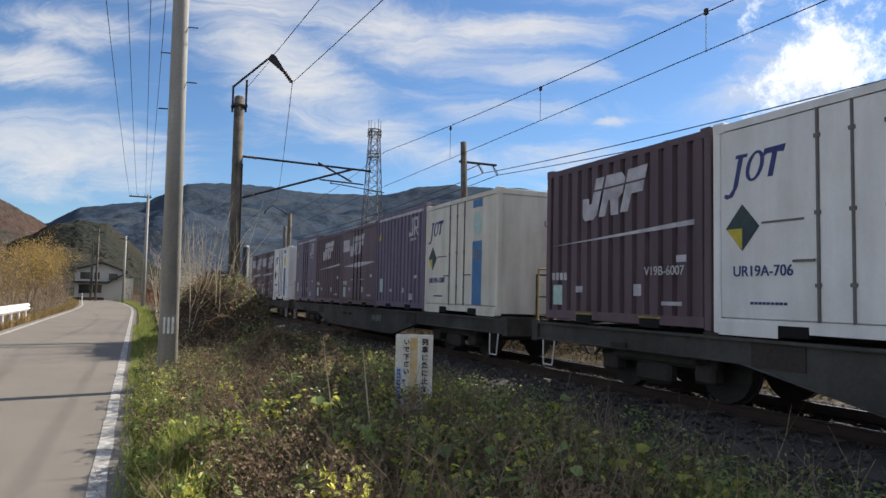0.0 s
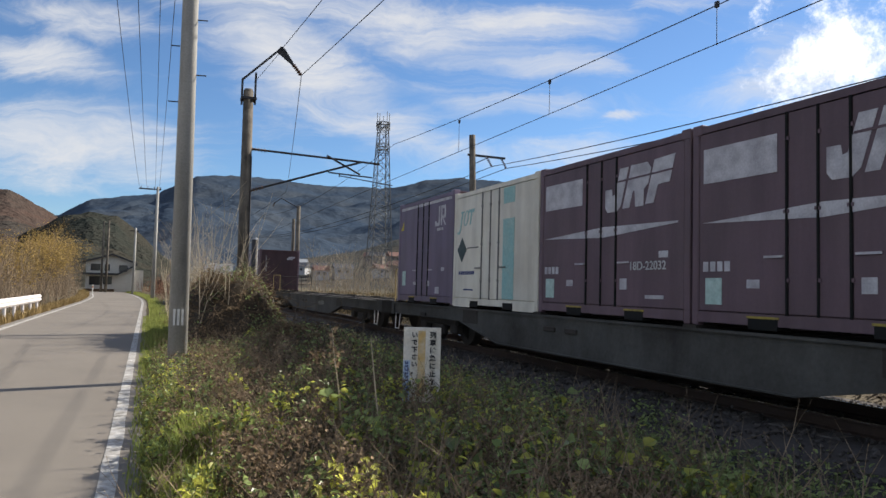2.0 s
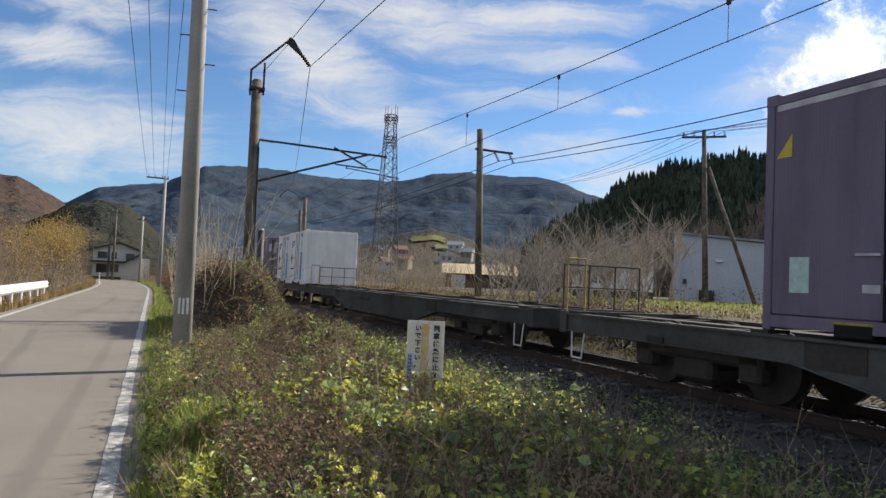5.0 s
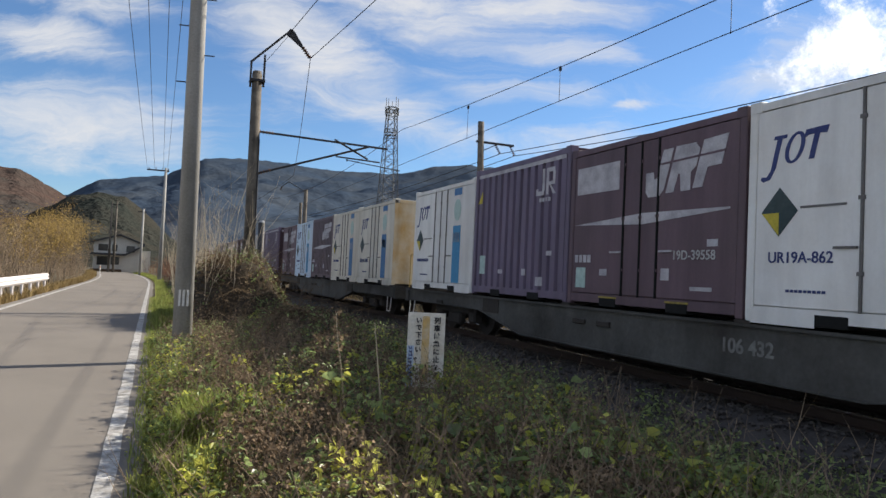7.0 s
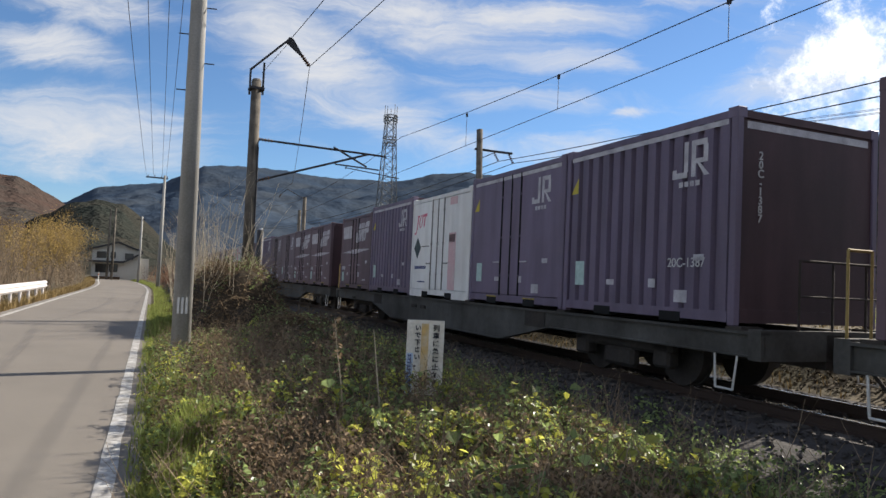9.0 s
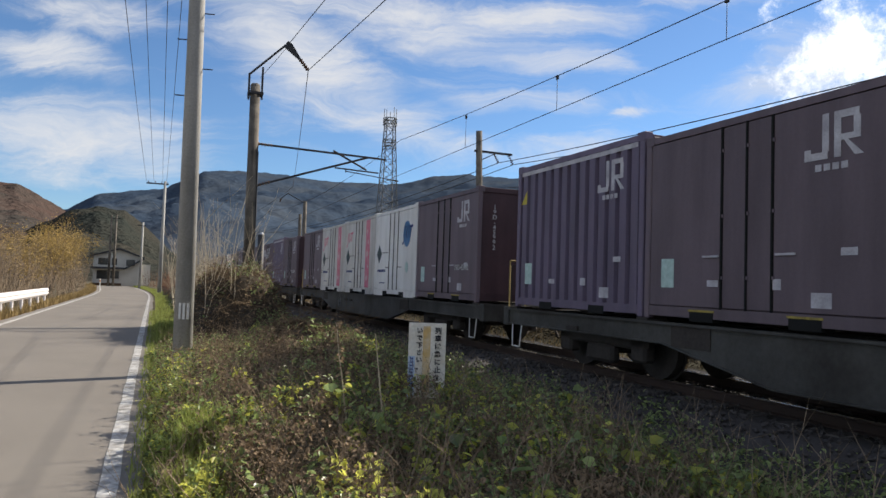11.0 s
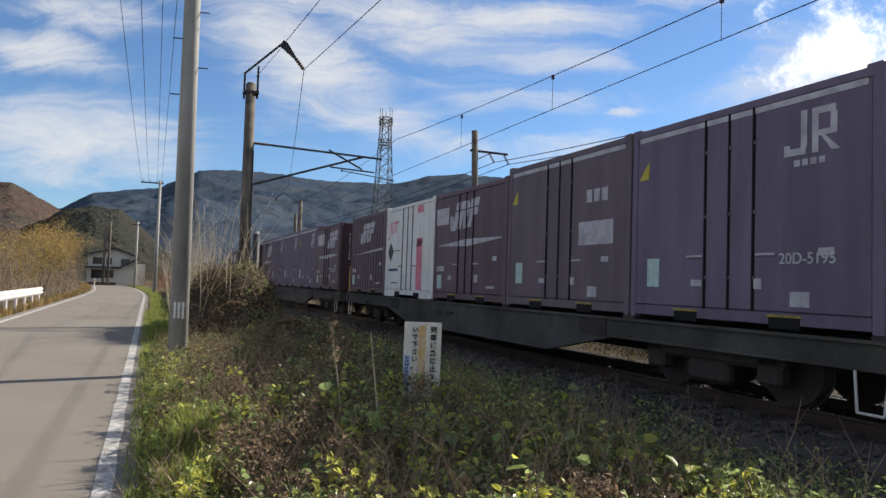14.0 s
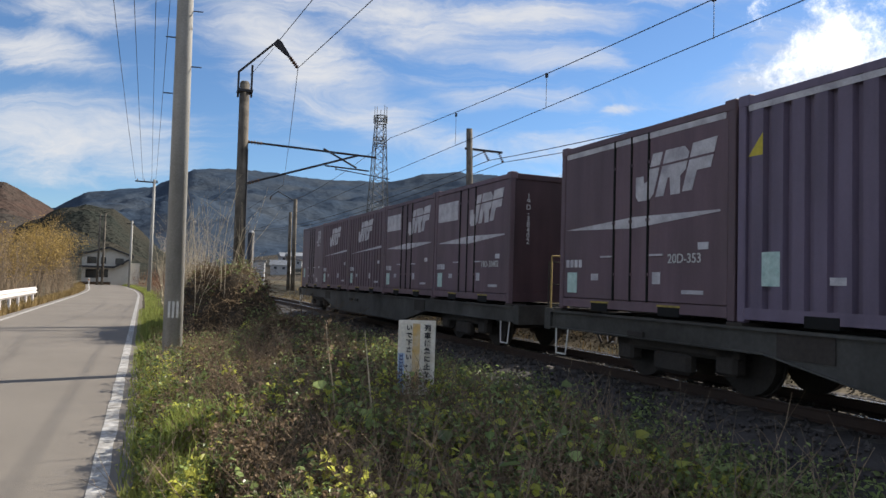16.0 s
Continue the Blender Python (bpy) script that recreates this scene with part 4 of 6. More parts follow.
    blades("verge_grass", grass, (.05, .19), M_GRASS, "fresh green grass tufts along the road's edge", 7)
    thicket("weed_stems", 1900, lambda r: (lambda x, y: (x, y, ground_z(x, y)))(r.uniform(.3, 3.9), 2.4 + 11 * r.random() ** 1.2), (.3, .85), .0045, M_TWIG, "thin brown stems tangled in the weeds", 8, 2, .8, "weeds")
    # low growth at the ballast's edge
    low = []
    for i in range(34000):
        x, y = rnd.gauss(4.7, .75), rnd.uniform(2.2, 26)
        if 3.3 < x < 6.2 and noise.noise((x * 1.1, y * .9, 3)) > -.3 + .9 * smooth(5.2, 6.2, x):
            low.append((x, y, ground_z(x, y) + rnd.random() ** 2 * .22 + .03 + .10 * smooth(4.9, 5.9, x)))
    leaf_cloud("trackside_weeds", low, (.02, .075), M_LEAF, "low dark green weeds beside the ballast", "weeds", 9)
    # two bare upright stems by the sign, one with leaves
    s = thing("bare_weed", "bare upright brown stem in the weeds", "weed", m=pose(1.90, 5.68, .1))
    vs, fs = [], []
    stalk_verts(vs, fs, (0, 0, 0), (-.12, .05, 1), 1.02, .014, random.Random(2), 6, .05)
    raw("stem", vs, fs, mat("pale_stalk", (0.5, 0.42, 0.3)), s)
    s = thing("leafy_weed", "dry upright stem with curled brown and yellow leaves", "weed", m=pose(1.60, 5.75, .1))
    vs, fs = [], []
    pts = stalk_verts(vs, fs, (0, 0, 0), (-.1, .05, 1), 1.10, .013, random.Random(4), 8, .06)
    raw("stem", vs, fs, mat("pale_stalk", (0.5, 0.42, 0.3)), s)
    r2 = random.Random(6)
    leaf_cloud("upper_leaves", [pts[r2.randint(4, 8)] + Vector((r2.gauss(0, .025), r2.gauss(0, .025), r2.gauss(0, .05))) for _ in range(60)], (.02, .06), M_LEAF_B, "", seed=12, parent=s)
    leaf_cloud("lower_leaves", [pts[r2.randint(0, 4)] + Vector((r2.gauss(0, .07), r2.gauss(0, .07), r2.gauss(0, .06))) for _ in range(90)], (.03, .09), M_LEAF_Y, "", seed=13, parent=s)


def mound_z(x, y):
    g = ground_z(x, y)
    d = math.hypot((x - 2.1) / 1.5, (y - 20.0) / 4.8)
    e = math.hypot((x - 2.75) / 1.15, (y - 13.4) / 4.2)
    h = 1.42 * (1 - smooth(.45, 1.12, d)) + .50 * (1 - smooth(.2, 1.1, e))
    return g + h * (1 + .45 * noise.fractal((x * 1.4, y * 1.0, 2), 1, 2, 3))


def build_far_hedge():
    """Dense low brush on the bank beyond the track."""
    rnd = random.Random(38)
    pts = []
    for i in range(26000):
        x, y = rnd.gauss(11.1, .42), rnd.uniform(3, 46)
        top = .75 + .55 * noise.noise((x * .9, y * .55, 21))
        pts.append((x, y, ground_z(x, y) + rnd.uniform(0, max(.2, top))))
    leaf_cloud("bank_brush", pts, (.04, .09), mat("bank_leaf", (0.06, 0.047, 0.03), .9, col2=(.03, .028, .018), big=1, fine=20, amount=.8, bump=0, spec=.1, island=.5), "dense brown brush on the bank beyond the track", "brush", 39)


def build_mound():
    rnd = random.Random(31)
    vs, fs = [], []
    nx, ny = 24, 52
    for j in range(ny + 1):
        for i in range(nx + 1):
            x, y = .5 + 3.8 * i / nx, 9.5 + 16.5 * j / ny
            vs.append((x, y, mound_z(x, y) - .12))
    fs = [(j * (nx + 1) + i, j * (nx + 1) + i + 1, j * (nx + 1) + nx + 2 + i, j * (nx + 1) + nx + 1 + i) for j in range(ny) for i in range(nx)]
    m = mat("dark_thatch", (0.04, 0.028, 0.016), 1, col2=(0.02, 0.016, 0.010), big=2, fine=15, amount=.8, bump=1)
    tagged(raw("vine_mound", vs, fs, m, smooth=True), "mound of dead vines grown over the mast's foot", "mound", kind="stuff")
    brown, dark, green = [], [], []
    for i in range(30000):
        x, y = rnd.uniform(.7, 4.2), rnd.uniform(10, 25)
        if noise.noise((x * 2.3, y * 1.8, 11)) < -.15 and rnd.random() < .8:
            continue
        if mound_z(x, y) - ground_z(x, y) < .08 and rnd.random() < .7:
            continue
        z = mound_z(x, y) + rnd.gauss(-.02, .10)
        q = noise.noise((x, y, 5)) + rnd.uniform(-.4, .4)
        (green if q > .25 else brown if q > 0 else dark).append((x, y, z))
    leaf_cloud("mound_withered_leaves", brown, (.03, .09), M_LEAF_B, "withered brown vine leaves heaped over the mound", "weeds", 14)
    leaf_cloud("mound_dark_leaves", dark, (.03, .10), M_LEAF_D, "dark dead leaves heaped over the mound", "weeds", 34)
    leaf_cloud("mound_green_leaves", green, (.03, .09), M_LEAF, "green weed leaves on the mound", "weeds", 15)
    # bare dead wood sticking out of the slope
    dv, df = [], []
    for i in range(22):
        x, y = rnd.uniform(2.0, 3.4), rnd.uniform(9.8, 15)
        stalk_verts(dv, df, (x, y, mound_z(x, y) - .05), (rnd.uniform(-.2, 1), rnd.uniform(-.6, .3), rnd.uniform(.3, 1.2)), rnd.uniform(.35, .9), .016, rnd, 5, .3)
    tagged(raw("dead_branches", dv, df, M_BARK), "bent dead branches sticking out of the vines", "branches", kind="stuff")
    vs, fs = [], []
    for i in range(1100):
        x, y = rnd.uniform(1.0, 3.8), rnd.uniform(11.5, 24)
        stalk_verts(vs, fs, (x, y, mound_z(x, y) + .08), (rnd.uniform(-1, 1), rnd.uniform(-1, .6), rnd.uniform(-.5, .35)), rnd.uniform(.4, 1.3), .006, rnd, 4, .35)
    tagged(raw("dead_vines", vs, fs, mat("straw_vine", (0.15, 0.105, 0.06), .95, bump=0, island=.4)), "tangled straw-coloured dead vines hanging over the mound", "vines", kind="stuff")


def tree(name, label, x, y, h, spread, seed, levels=4, r=.12, leaves=None, group="", stems=(1, 3), wood=None):
    """A forked bare tree of tapered limbs, with twigs."""
    rnd = random.Random(seed)
    z = ground_z(x, y)
    t = thing(name, label, "tree", group, m=pose(x, y, z - .1))
    tv, tf, bv, bf, ends = [], [], [], [], []

    def grow(p, d, L, rr, lev):
        vs, fs = (tv, tf) if lev == 0 else (bv, bf)
        pts = stalk_verts(vs, fs, p, d, L, rr, rnd, 4, .12 + .05 * lev)
        ends.append(pts[-1])
        if lev >= levels:
            return
        for i in range(rnd.randint(3, 4) if lev < 3 else rnd.randint(3, 5)):
            q = pts[rnd.randint(2 if lev == 0 else 1, 4)]
            dd = (Vector(d).normalized() + Vector((rnd.uniform(-1, 1), rnd.uniform(-1, 1), rnd.uniform(-.2, .7))) * spread).normalized()
            grow(q, dd, L * rnd.uniform(.55, .8), max(rr * .5, .011), lev + 1)
    lean = .25 if stems[1] < 4 else .6
    for i in range(rnd.randint(*stems)):
        grow(Vector((rnd.uniform(-.1, .1), rnd.uniform(-.1, .1), 0)), (rnd.uniform(-lean, lean), rnd.uniform(-lean, lean), 1), h * .36, r, 0)
    raw("trunk", tv, tf, wood or M_BARK, t)
    raw("bare_crown", bv, bf, wood or M_TWIG, t, "bare grey-brown twigs" if not leaves else "")
    if leaves:
        pts = [e + Vector((rnd.gauss(0, .3), rnd.gauss(0, .3), rnd.gauss(0, .3))) for e in ends for _ in range(leaves)]
        leaf_cloud("foliage", pts, (.07, .17), M_AUTUMN, "", seed=seed, parent=t)
    return t


def build_woods():
    # brush behind the concrete pole, towards the mast
    thicket("bare_brush", 170, lambda r: (lambda x, y: (x, y, ground_z(x, y)))(r.uniform(.8, 2.4) + 0, r.uniform(17, 40)), (1.8, 3.9), .011, mat("pale_stalk", (0.52, 0.42, 0.29), .95, bump=0, island=.5), "pale dry stalks and bare shrubs beside the road", 41, 3, .25)
    thicket("red_brush", 260, lambda r: (lambda y: (bend(y) + r.uniform(.9, 3.5), y, 0))(r.uniform(44, 95)), (1.0, 2.4), .012, mat("reddish_stalk", (0.20, 0.10, 0.06), .95, bump=0, island=.4), "reddish withered brush along the verge", 42, 3, .3)
    rnd = random.Random(43)
    blades("verge_dry_grass", [(bend(y) - 4.3 - abs(rnd.gauss(0, .35)), y, ground_z(bend(y) - 4.6, y)) for y in (rnd.uniform(22, 98) for _ in range(9000))], (.12, .4), M_STRAW, "straw-coloured dry grass along the road's far edge", 44, .012)
    blades("far_verge_grass", [(bend(y) + .15 + abs(rnd.gauss(0, .5)), y, ground_z(bend(y) + .4, y)) for y in (rnd.uniform(18, 95) for _ in range(9000))], (.10, .3), M_GRASS, "green grass along the verge", 45, .012)
    # thicket on the far side of the road
    thicket("roadside_thicket", 900, lambda r: (lambda y: (bend(y) - r.uniform(5.3, 11), y, ground_z(bend(y) - 6, y)))(r.uniform(30, 92)), (2.0, 4.2), .013, M_TWIG, "bare grey-brown shrubs along the road", 46, 4, .28)
    for i, (x, y, h) in enumerate(((-6.4, 52, 5.7), (-7.2, 58, 6.5), (-6.6, 64, 6.8), (-8.4, 66, 7.6), (-7.8, 73, 8.1), (-10.5, 70, 8.4), (-9.5, 79, 8.6), (-9.6, 61, 6.2), (-12.5, 76, 7.8), (-11.5, 56, 5.7), (-7.0, 46, 4.9), (-9.0, 86, 8.4))):
        tree("autumn_tree", "small tree with thin yellow-brown autumn leaves beside the road", x, y, h, .75, 50 + i, 3, .07, 14, "autumn trees")
    for i, (x, y, h) in enumerate(((-6.2, 37, 3.2), (-6.8, 41, 3.4), (-8.0, 34, 3.0), (-9.5, 44, 3.6), (-6.0, 33, 2.6))):
        tree("bare_shrub", "bare grey shrub behind the guardrail", x, y, h, .7, 70 + i, 3, .035, None, "bare shrubs")
    # trees and brush beyond the track
    pale_wood = mat("pale_grey_twig", (0.42, 0.37, 0.31), .95, col2=(.22, .18, .14), big=2, fine=40, amount=.6, bump=0, spec=.1, island=.35)
    for i, (x, y, h) in enumerate(((25.5, 29.5, 6.6), (21.0, 29.0, 4.6), (23.0, 33.0, 5.2), (19.0, 31.5, 4.2), (28.5, 36.0, 5.4))):
        tree("bare_tree", "bare spreading tree with many thin twigs", x, y, h, .85, 80 + i, 4, .11, None, "bare trees", (1, 3), pale_wood)
    shrubs = random.Random(97)
    for i in range(11):
        a, d = radians(26.5 + 12.5 * (i + shrubs.random()) / 11), shrubs.uniform(22, 31)
        tree("bare_shrub", "pale bare shrub with arching twigs beyond the track", d * math.sin(a), d * math.cos(a), shrubs.uniform(2.8, 5.0), .85, 120 + i, 3, .045, None, "shrubs beyond the track", (4, 7), pale_wood)
    thicket("trackside_brush", 60, lambda r: (lambda x: (x, r.uniform(20, 30) + (x - 12) * .3, .95))(r.uniform(13.2, 23)), (1.6, 4.3), .016, mat("pale_stalk", (0.42, 0.33, 0.22), .95), "pale bare shrubs and stalks beyond the track", 91, 4, .45)
    thicket("field_brush", 330, lambda r: (lambda a, d: (d * math.sin(a), d * math.cos(a), .95))(radians(r.uniform(12, 24)), r.uniform(42, 60)), (1.4, 3.6), .016, mat("pale_stalk", (0.52, 0.42, 0.29), .95), "pale dry shrubs beside the far track", 95, 4, .35)
    blades("field_dry_grass", [(x, y, ground_z(x, y)) for x, y in ((rnd.uniform(9.9, 15), rnd.uniform(8, 60)) for _ in range(4000))], (.08, .26), M_STRAW, "tall straw-coloured dry grass beyond the track", 92, .012, .7)
    blades("field_grass", [(x, y, ground_z(x, y)) for x, y in ((rnd.uniform(17, 46), rnd.uniform(12, 36)) for _ in range(9000))], (.06, .2), M_GRASS, "short sunlit grass in front of the workshop", 93, .02, .5)
    low = [(x, y, ground_z(x, y) + rnd.random() ** 2 * .8) for x, y in ((rnd.uniform(10.4, 16), rnd.uniform(9, 40)) for _ in range(30000)) if noise.noise((x * .5, y * .5, 9)) > -.05]
    leaf_cloud("hedge_leaves", low, (.03, .08), mat("dull_brush_leaf", (0.16, 0.12, 0.07), .9, col2=(.08, .08, .035), big=.8, fine=20, bump=0, island=.5, trans=.2), "brown-green leaves of low brush beyond the track", "weeds", 94)


build_hillside()
build_weeds()
build_mound()
build_far_hedge()
build_woods()


# ---------------------------------------------------------------- buildings, guardrail, sign
M_SIDING = mat("pale_blue_siding", (0.42, 0.46, 0.52), 0.6, col2=(0.34, 0.37, 0.42), big=.3, fine=8, amount=.5, bump=.05)
M_ROOF = mat("grey_roof_sheet", (0.22, 0.23, 0.25), 0.5, .3, big=.5, fine=10, amount=.4, bump=.05)
M_GLASS = mat("dark_window_glass", (0.02, 0.025, 0.03), 0.08, spec=.6, bump=0)
M_WHITE = mat("white_painted_panel", (0.70, 0.70, 0.68), 0.6, col2=(.55, .54, .5), big=1.2, fine=20, amount=.4, bump=.03)
M_PLASTER = mat("cream_plaster", (0.55, 0.53, 0.48), .9, col2=(.42, .40, .36), big=.8, fine=15, amount=.5)
M_TILE = mat("dark_roof_tile", (0.035, 0.038, 0.045), .5, big=1, fine=6, amount=.4)


def build_workshop():
    # base corners along the wall seen from the track
    a, b = Vector((37.3, 43.1, 1.05)), Vector((46.2, 35.1, 1.15))
    L = (b - a).length
    w = thing("workshop", "pale blue-grey metal-sided workshop with a low sloping roof", "workshop", m=Matrix.Translation(a) @ Matrix.Rotation(math.atan2(b.y - a.y, b.x - a.x), 4, "Z"))
    D = 9.0
    h0, h1 = 5.15, 4.05

    def prism(bm, pts, y0, y1):
        f = [bm.verts.new((u, y0, v)) for u, v in pts]; k = [bm.verts.new((u, y1, v)) for u, v in pts]
        bm.faces.new(f); bm.faces.new(k[::-1])
        n = len(pts)
        for i in range(n):
            bm.faces.new((f[i], k[i], k[(i + 1) % n], f[(i + 1) % n]))
        return bm
    part("wall", prism(B(), [(0, 0), (L, 0), (L, h1), (0, h0)], 0, D), M_SIDING, w)
    part("roof", prism(B(), [(-.3, h0 + .03), (L + 1.0, h1 - .02), (L + 1.0, h1 + .14), (-.3, h0 + .2)], -.35, D + .3), M_ROOF, w)
    n = 30
    for i in range(n):
        u = L * (i + .5) / n
        part("siding_seam", box(B(), u - .012, u + .012, -.012, 0, 0, h0 + (h1 - h0) * u / L - .02), M_SIDING, w)
    door = part("door", box(B(), 6.72, 7.92, -.05, .0, .05, 1.05), M_WHITE, w, "white lower door panel")
    part("door_frame", box(B(), 6.68, 7.96, -.04, -.004, 0.02, 2.0), M_WHITE, w)
    for u in (6.74, 7.35):
        part("window_pane", box(B(), u, u + .55, -.06, -.02, 1.08, 1.92), M_GLASS, w, "dark window pane")
    lamp = part("wall_lamp", box(B(), 3.0, 3.5, -.45, 0, 3.05, 3.2), M_WHITE, w, "small white canopy on the wall")
    part("air_unit", box(B(), 1.9, 3.0, -.6, -.05, .1, .85, .03), M_DARKSTEEL, w, "dark outdoor unit")
    part("meter_box", box(B(), .75, 1.0, -.2, 0, 1.3, 1.65), M_DARKSTEEL, w)
    part("downpipe", cyl(B(), (.7, -.06, 0), (.7, -.06, 4.9), .05, n=8), M_SIDING, w)
    # smaller building behind the bare tree
    s = thing("shed", "small white building with dark glazed front", "shed", m=pose(31.0, 47.5, 1.0, 0, 0, -38))
    part("wall", box(B(), 0, 6.2, 0, 5, 0, 2.6), M_WHITE, s)
    part("roof", box(B(), -.4, 6.6, -.5, 5.3, 2.6, 2.9), M_ROOF, s)
    part("window", box(B(), 1.0, 3.0, -.05, 0, 1.1, 2.1), M_GLASS, s)
    part("window_bar", box(B(), 1.95, 2.05, -.07, -.05, 1.1, 2.1), M_WHITE, s)
    part("plinth", box(B(), -.02, 6.22, -.04, -.002, 0, .55), M_DARKSTEEL, s)
    # long low station-like building in the distance
    f = thing("long_building", "low long building with a cream roof beyond the field", "building", m=pose(38.5, 92, 1.0, 0, 0, -24))
    part("wall", box(B(), 0, 10, 0, 6, 0, 2.1), mat("brown_wall", (.11, .06, .05), .9), f)
    vsx = [(-.5, -.8, 2.0), (10.5, -.8, 2.0), (10.5, 3, 3.5), (-.5, 3, 3.5), (-.5, 6.8, 2.0), (10.5, 6.8, 2.0)]
    raw("roof", vsx, [(0, 1, 2, 3), (3, 2, 5, 4), (0, 3, 4), (1, 5, 2), (0, 4, 5, 1)], mat("cream_roof", (.55, .44, .28), .7), f)
    part("door", box(B(), 1.0, 3.0, -.05, 0, 0, 1.8), M_WHITE, f)
    t = thing("storage_tank", "pale grey box-like hut beside the track", "hut", m=pose(8.6, 62, .9, 0, 0, -10))
    part("wall", box(B(), -1.5, 1.1, -1, 1, 0, 2.0, .05), mat("pale_hut", (.45, .47, .50), .7), t)
    part("roof", box(B(), -1.6, 1.2, -1.1, 1.1, 2.0, 2.12), M_ROOF, t)


def build_house():
    h = thing("house", "two-storey cream house with dark tiled roofs at the road's bend", "house", m=pose(-4.5, 100, 0.0, 0, 0, 2))
    part("wall", box(B(), -2.8, 2.8, 0, 7, 0, 3.9), M_PLASTER, h)
    raw("roof", [(-3.3, -.5, 3.85), (-3.3, 7.4, 3.85), (3.2, -.5, 3.85), (3.2, 7.4, 3.85), (0.2, -.5, 4.95), (.2, 7.4, 4.95),
                 (-3.3, -.5, 3.65), (-3.3, 7.4, 3.65), (3.2, -.5, 3.65), (3.2, 7.4, 3.65), (.2, -.5, 4.72), (.2, 7.4, 4.72)],
        [(0, 4, 5, 1), (4, 2, 3, 5), (6, 7, 11, 10), (10, 11, 9, 8), (0, 6, 10, 4), (4, 10, 8, 2), (1, 5, 11, 7), (5, 3, 9, 11), (0, 1, 7, 6), (2, 8, 9, 3)], M_TILE, h)
    raw("gable", [(-2.8, .002, 3.85), (2.8, .002, 3.85), (.2, .002, 4.75), (-2.8, .1, 3.85), (2.8, .1, 3.85), (.2, .1, 4.75)], [(0, 1, 2), (5, 4, 3), (0, 3, 4, 1)], M_PLASTER, h)
    part("lower_roof", box(B(), -3.2, .9, -1.3, 0, 2.15, 2.4), M_TILE, h)
    bm = B()
    f = [bm.verts.new((u, -1.0, v)) for u, v in ((.9, 2.15), (3.2, 3.5), (3.2, 3.75), (.9, 2.4))]
    k = [bm.verts.new((v.co.x, -.003, v.co.z)) for v in f]
    bm.faces.new(f); bm.faces.new(k[::-1])
    for i in range(4):
        bm.faces.new((f[i], k[i], k[(i + 1) % 4], f[(i + 1) % 4]))
    part("slanting_roof", bm, M_TILE, h, "dark slanting stair roof")
    for u0, u1, v0, v1 in ((-2.2, -1.2, 2.75, 3.5), (-.6, -.1, 2.75, 3.5), (1.1, 2.0, 2.7, 3.4), (-2.3, -1.0, .9, 1.9), (-.7, .2, 1.0, 1.9)):
        p = part("window", box(B(), u0, u1, -.05, .0, v0, v1), M_GLASS, h)
        part("frame", box(B(), u0 - .06, u1 + .06, -.03, -.004, v0 - .06, v1 + .06), M_DARKSTEEL, p)
    part("porch", box(B(), -3.0, .6, -1.1, -.004, 0, .35), mat("dark_wood", (.08, .05, .03), .8), h)
    part("annex", box(B(), 2.8, 4.0, .6, 5, 0, 2.9), M_PLASTER, h)


def build_guardrail():
    g = thing("guardrail", "white painted steel guardrail on short posts", "guardrail", m=pose(0, 0, 0))
    M = mat("white_rail_paint", (0.60, 0.57, 0.57), .5, col2=(.55, .5, .48), big=2, fine=20, amount=.4, bump=.03)
    prof = [(-.03, -.17), (.015, -.12), (.045, -.10), (.045, -.04), (.0, -.01), (.0, .01), (.045, .04), (.045, .10), (.015, .12), (-.03, .17)]
    x0, z0 = -4.55, .62
    for s in range(10):
        ya, yb = 37.3 - 4 * s, 37.3 - 4 * (s + 1) - .05
        vs = [(x0 + u, y, z0 + v) for y in (ya, yb) for u, v in prof] + [(x0 + u - .006, y, z0 + v) for y in (ya, yb) for u, v in prof]
        n = len(prof)
        fs = [(i, i + 1, n + i + 1, n + i) for i in range(n - 1)] + [(2 * n + i, 3 * n + i, 3 * n + i + 1, 2 * n + i + 1) for i in range(n - 1)]
        raw("rail_beam", vs, fs, M, g)
    for s in range(20):
        y = 37.0 - 2 * s
        part("post", cyl(B(), (x0 - .1, y, -.3), (x0 - .1, y, .74), .055, n=10), M, g)
        part("bracket", box(B(), x0 - .08, x0 - .005, y - .05, y + .05, .55, .70), M, g)
    d = thing("delineator", "slim white roadside marker post", "marker post", m=pose(-5.0, 78, -.1))
    part("shaft", cyl(B(), (0, 0, 0), (0, 0, 1.1), .045, n=8), M_WHITE, d)
    part("reflector", cyl(B(), (0, 0, .8), (0, 0, .95), .05, n=8), mat("orange_band", (.5, .15, .03), .5), d)


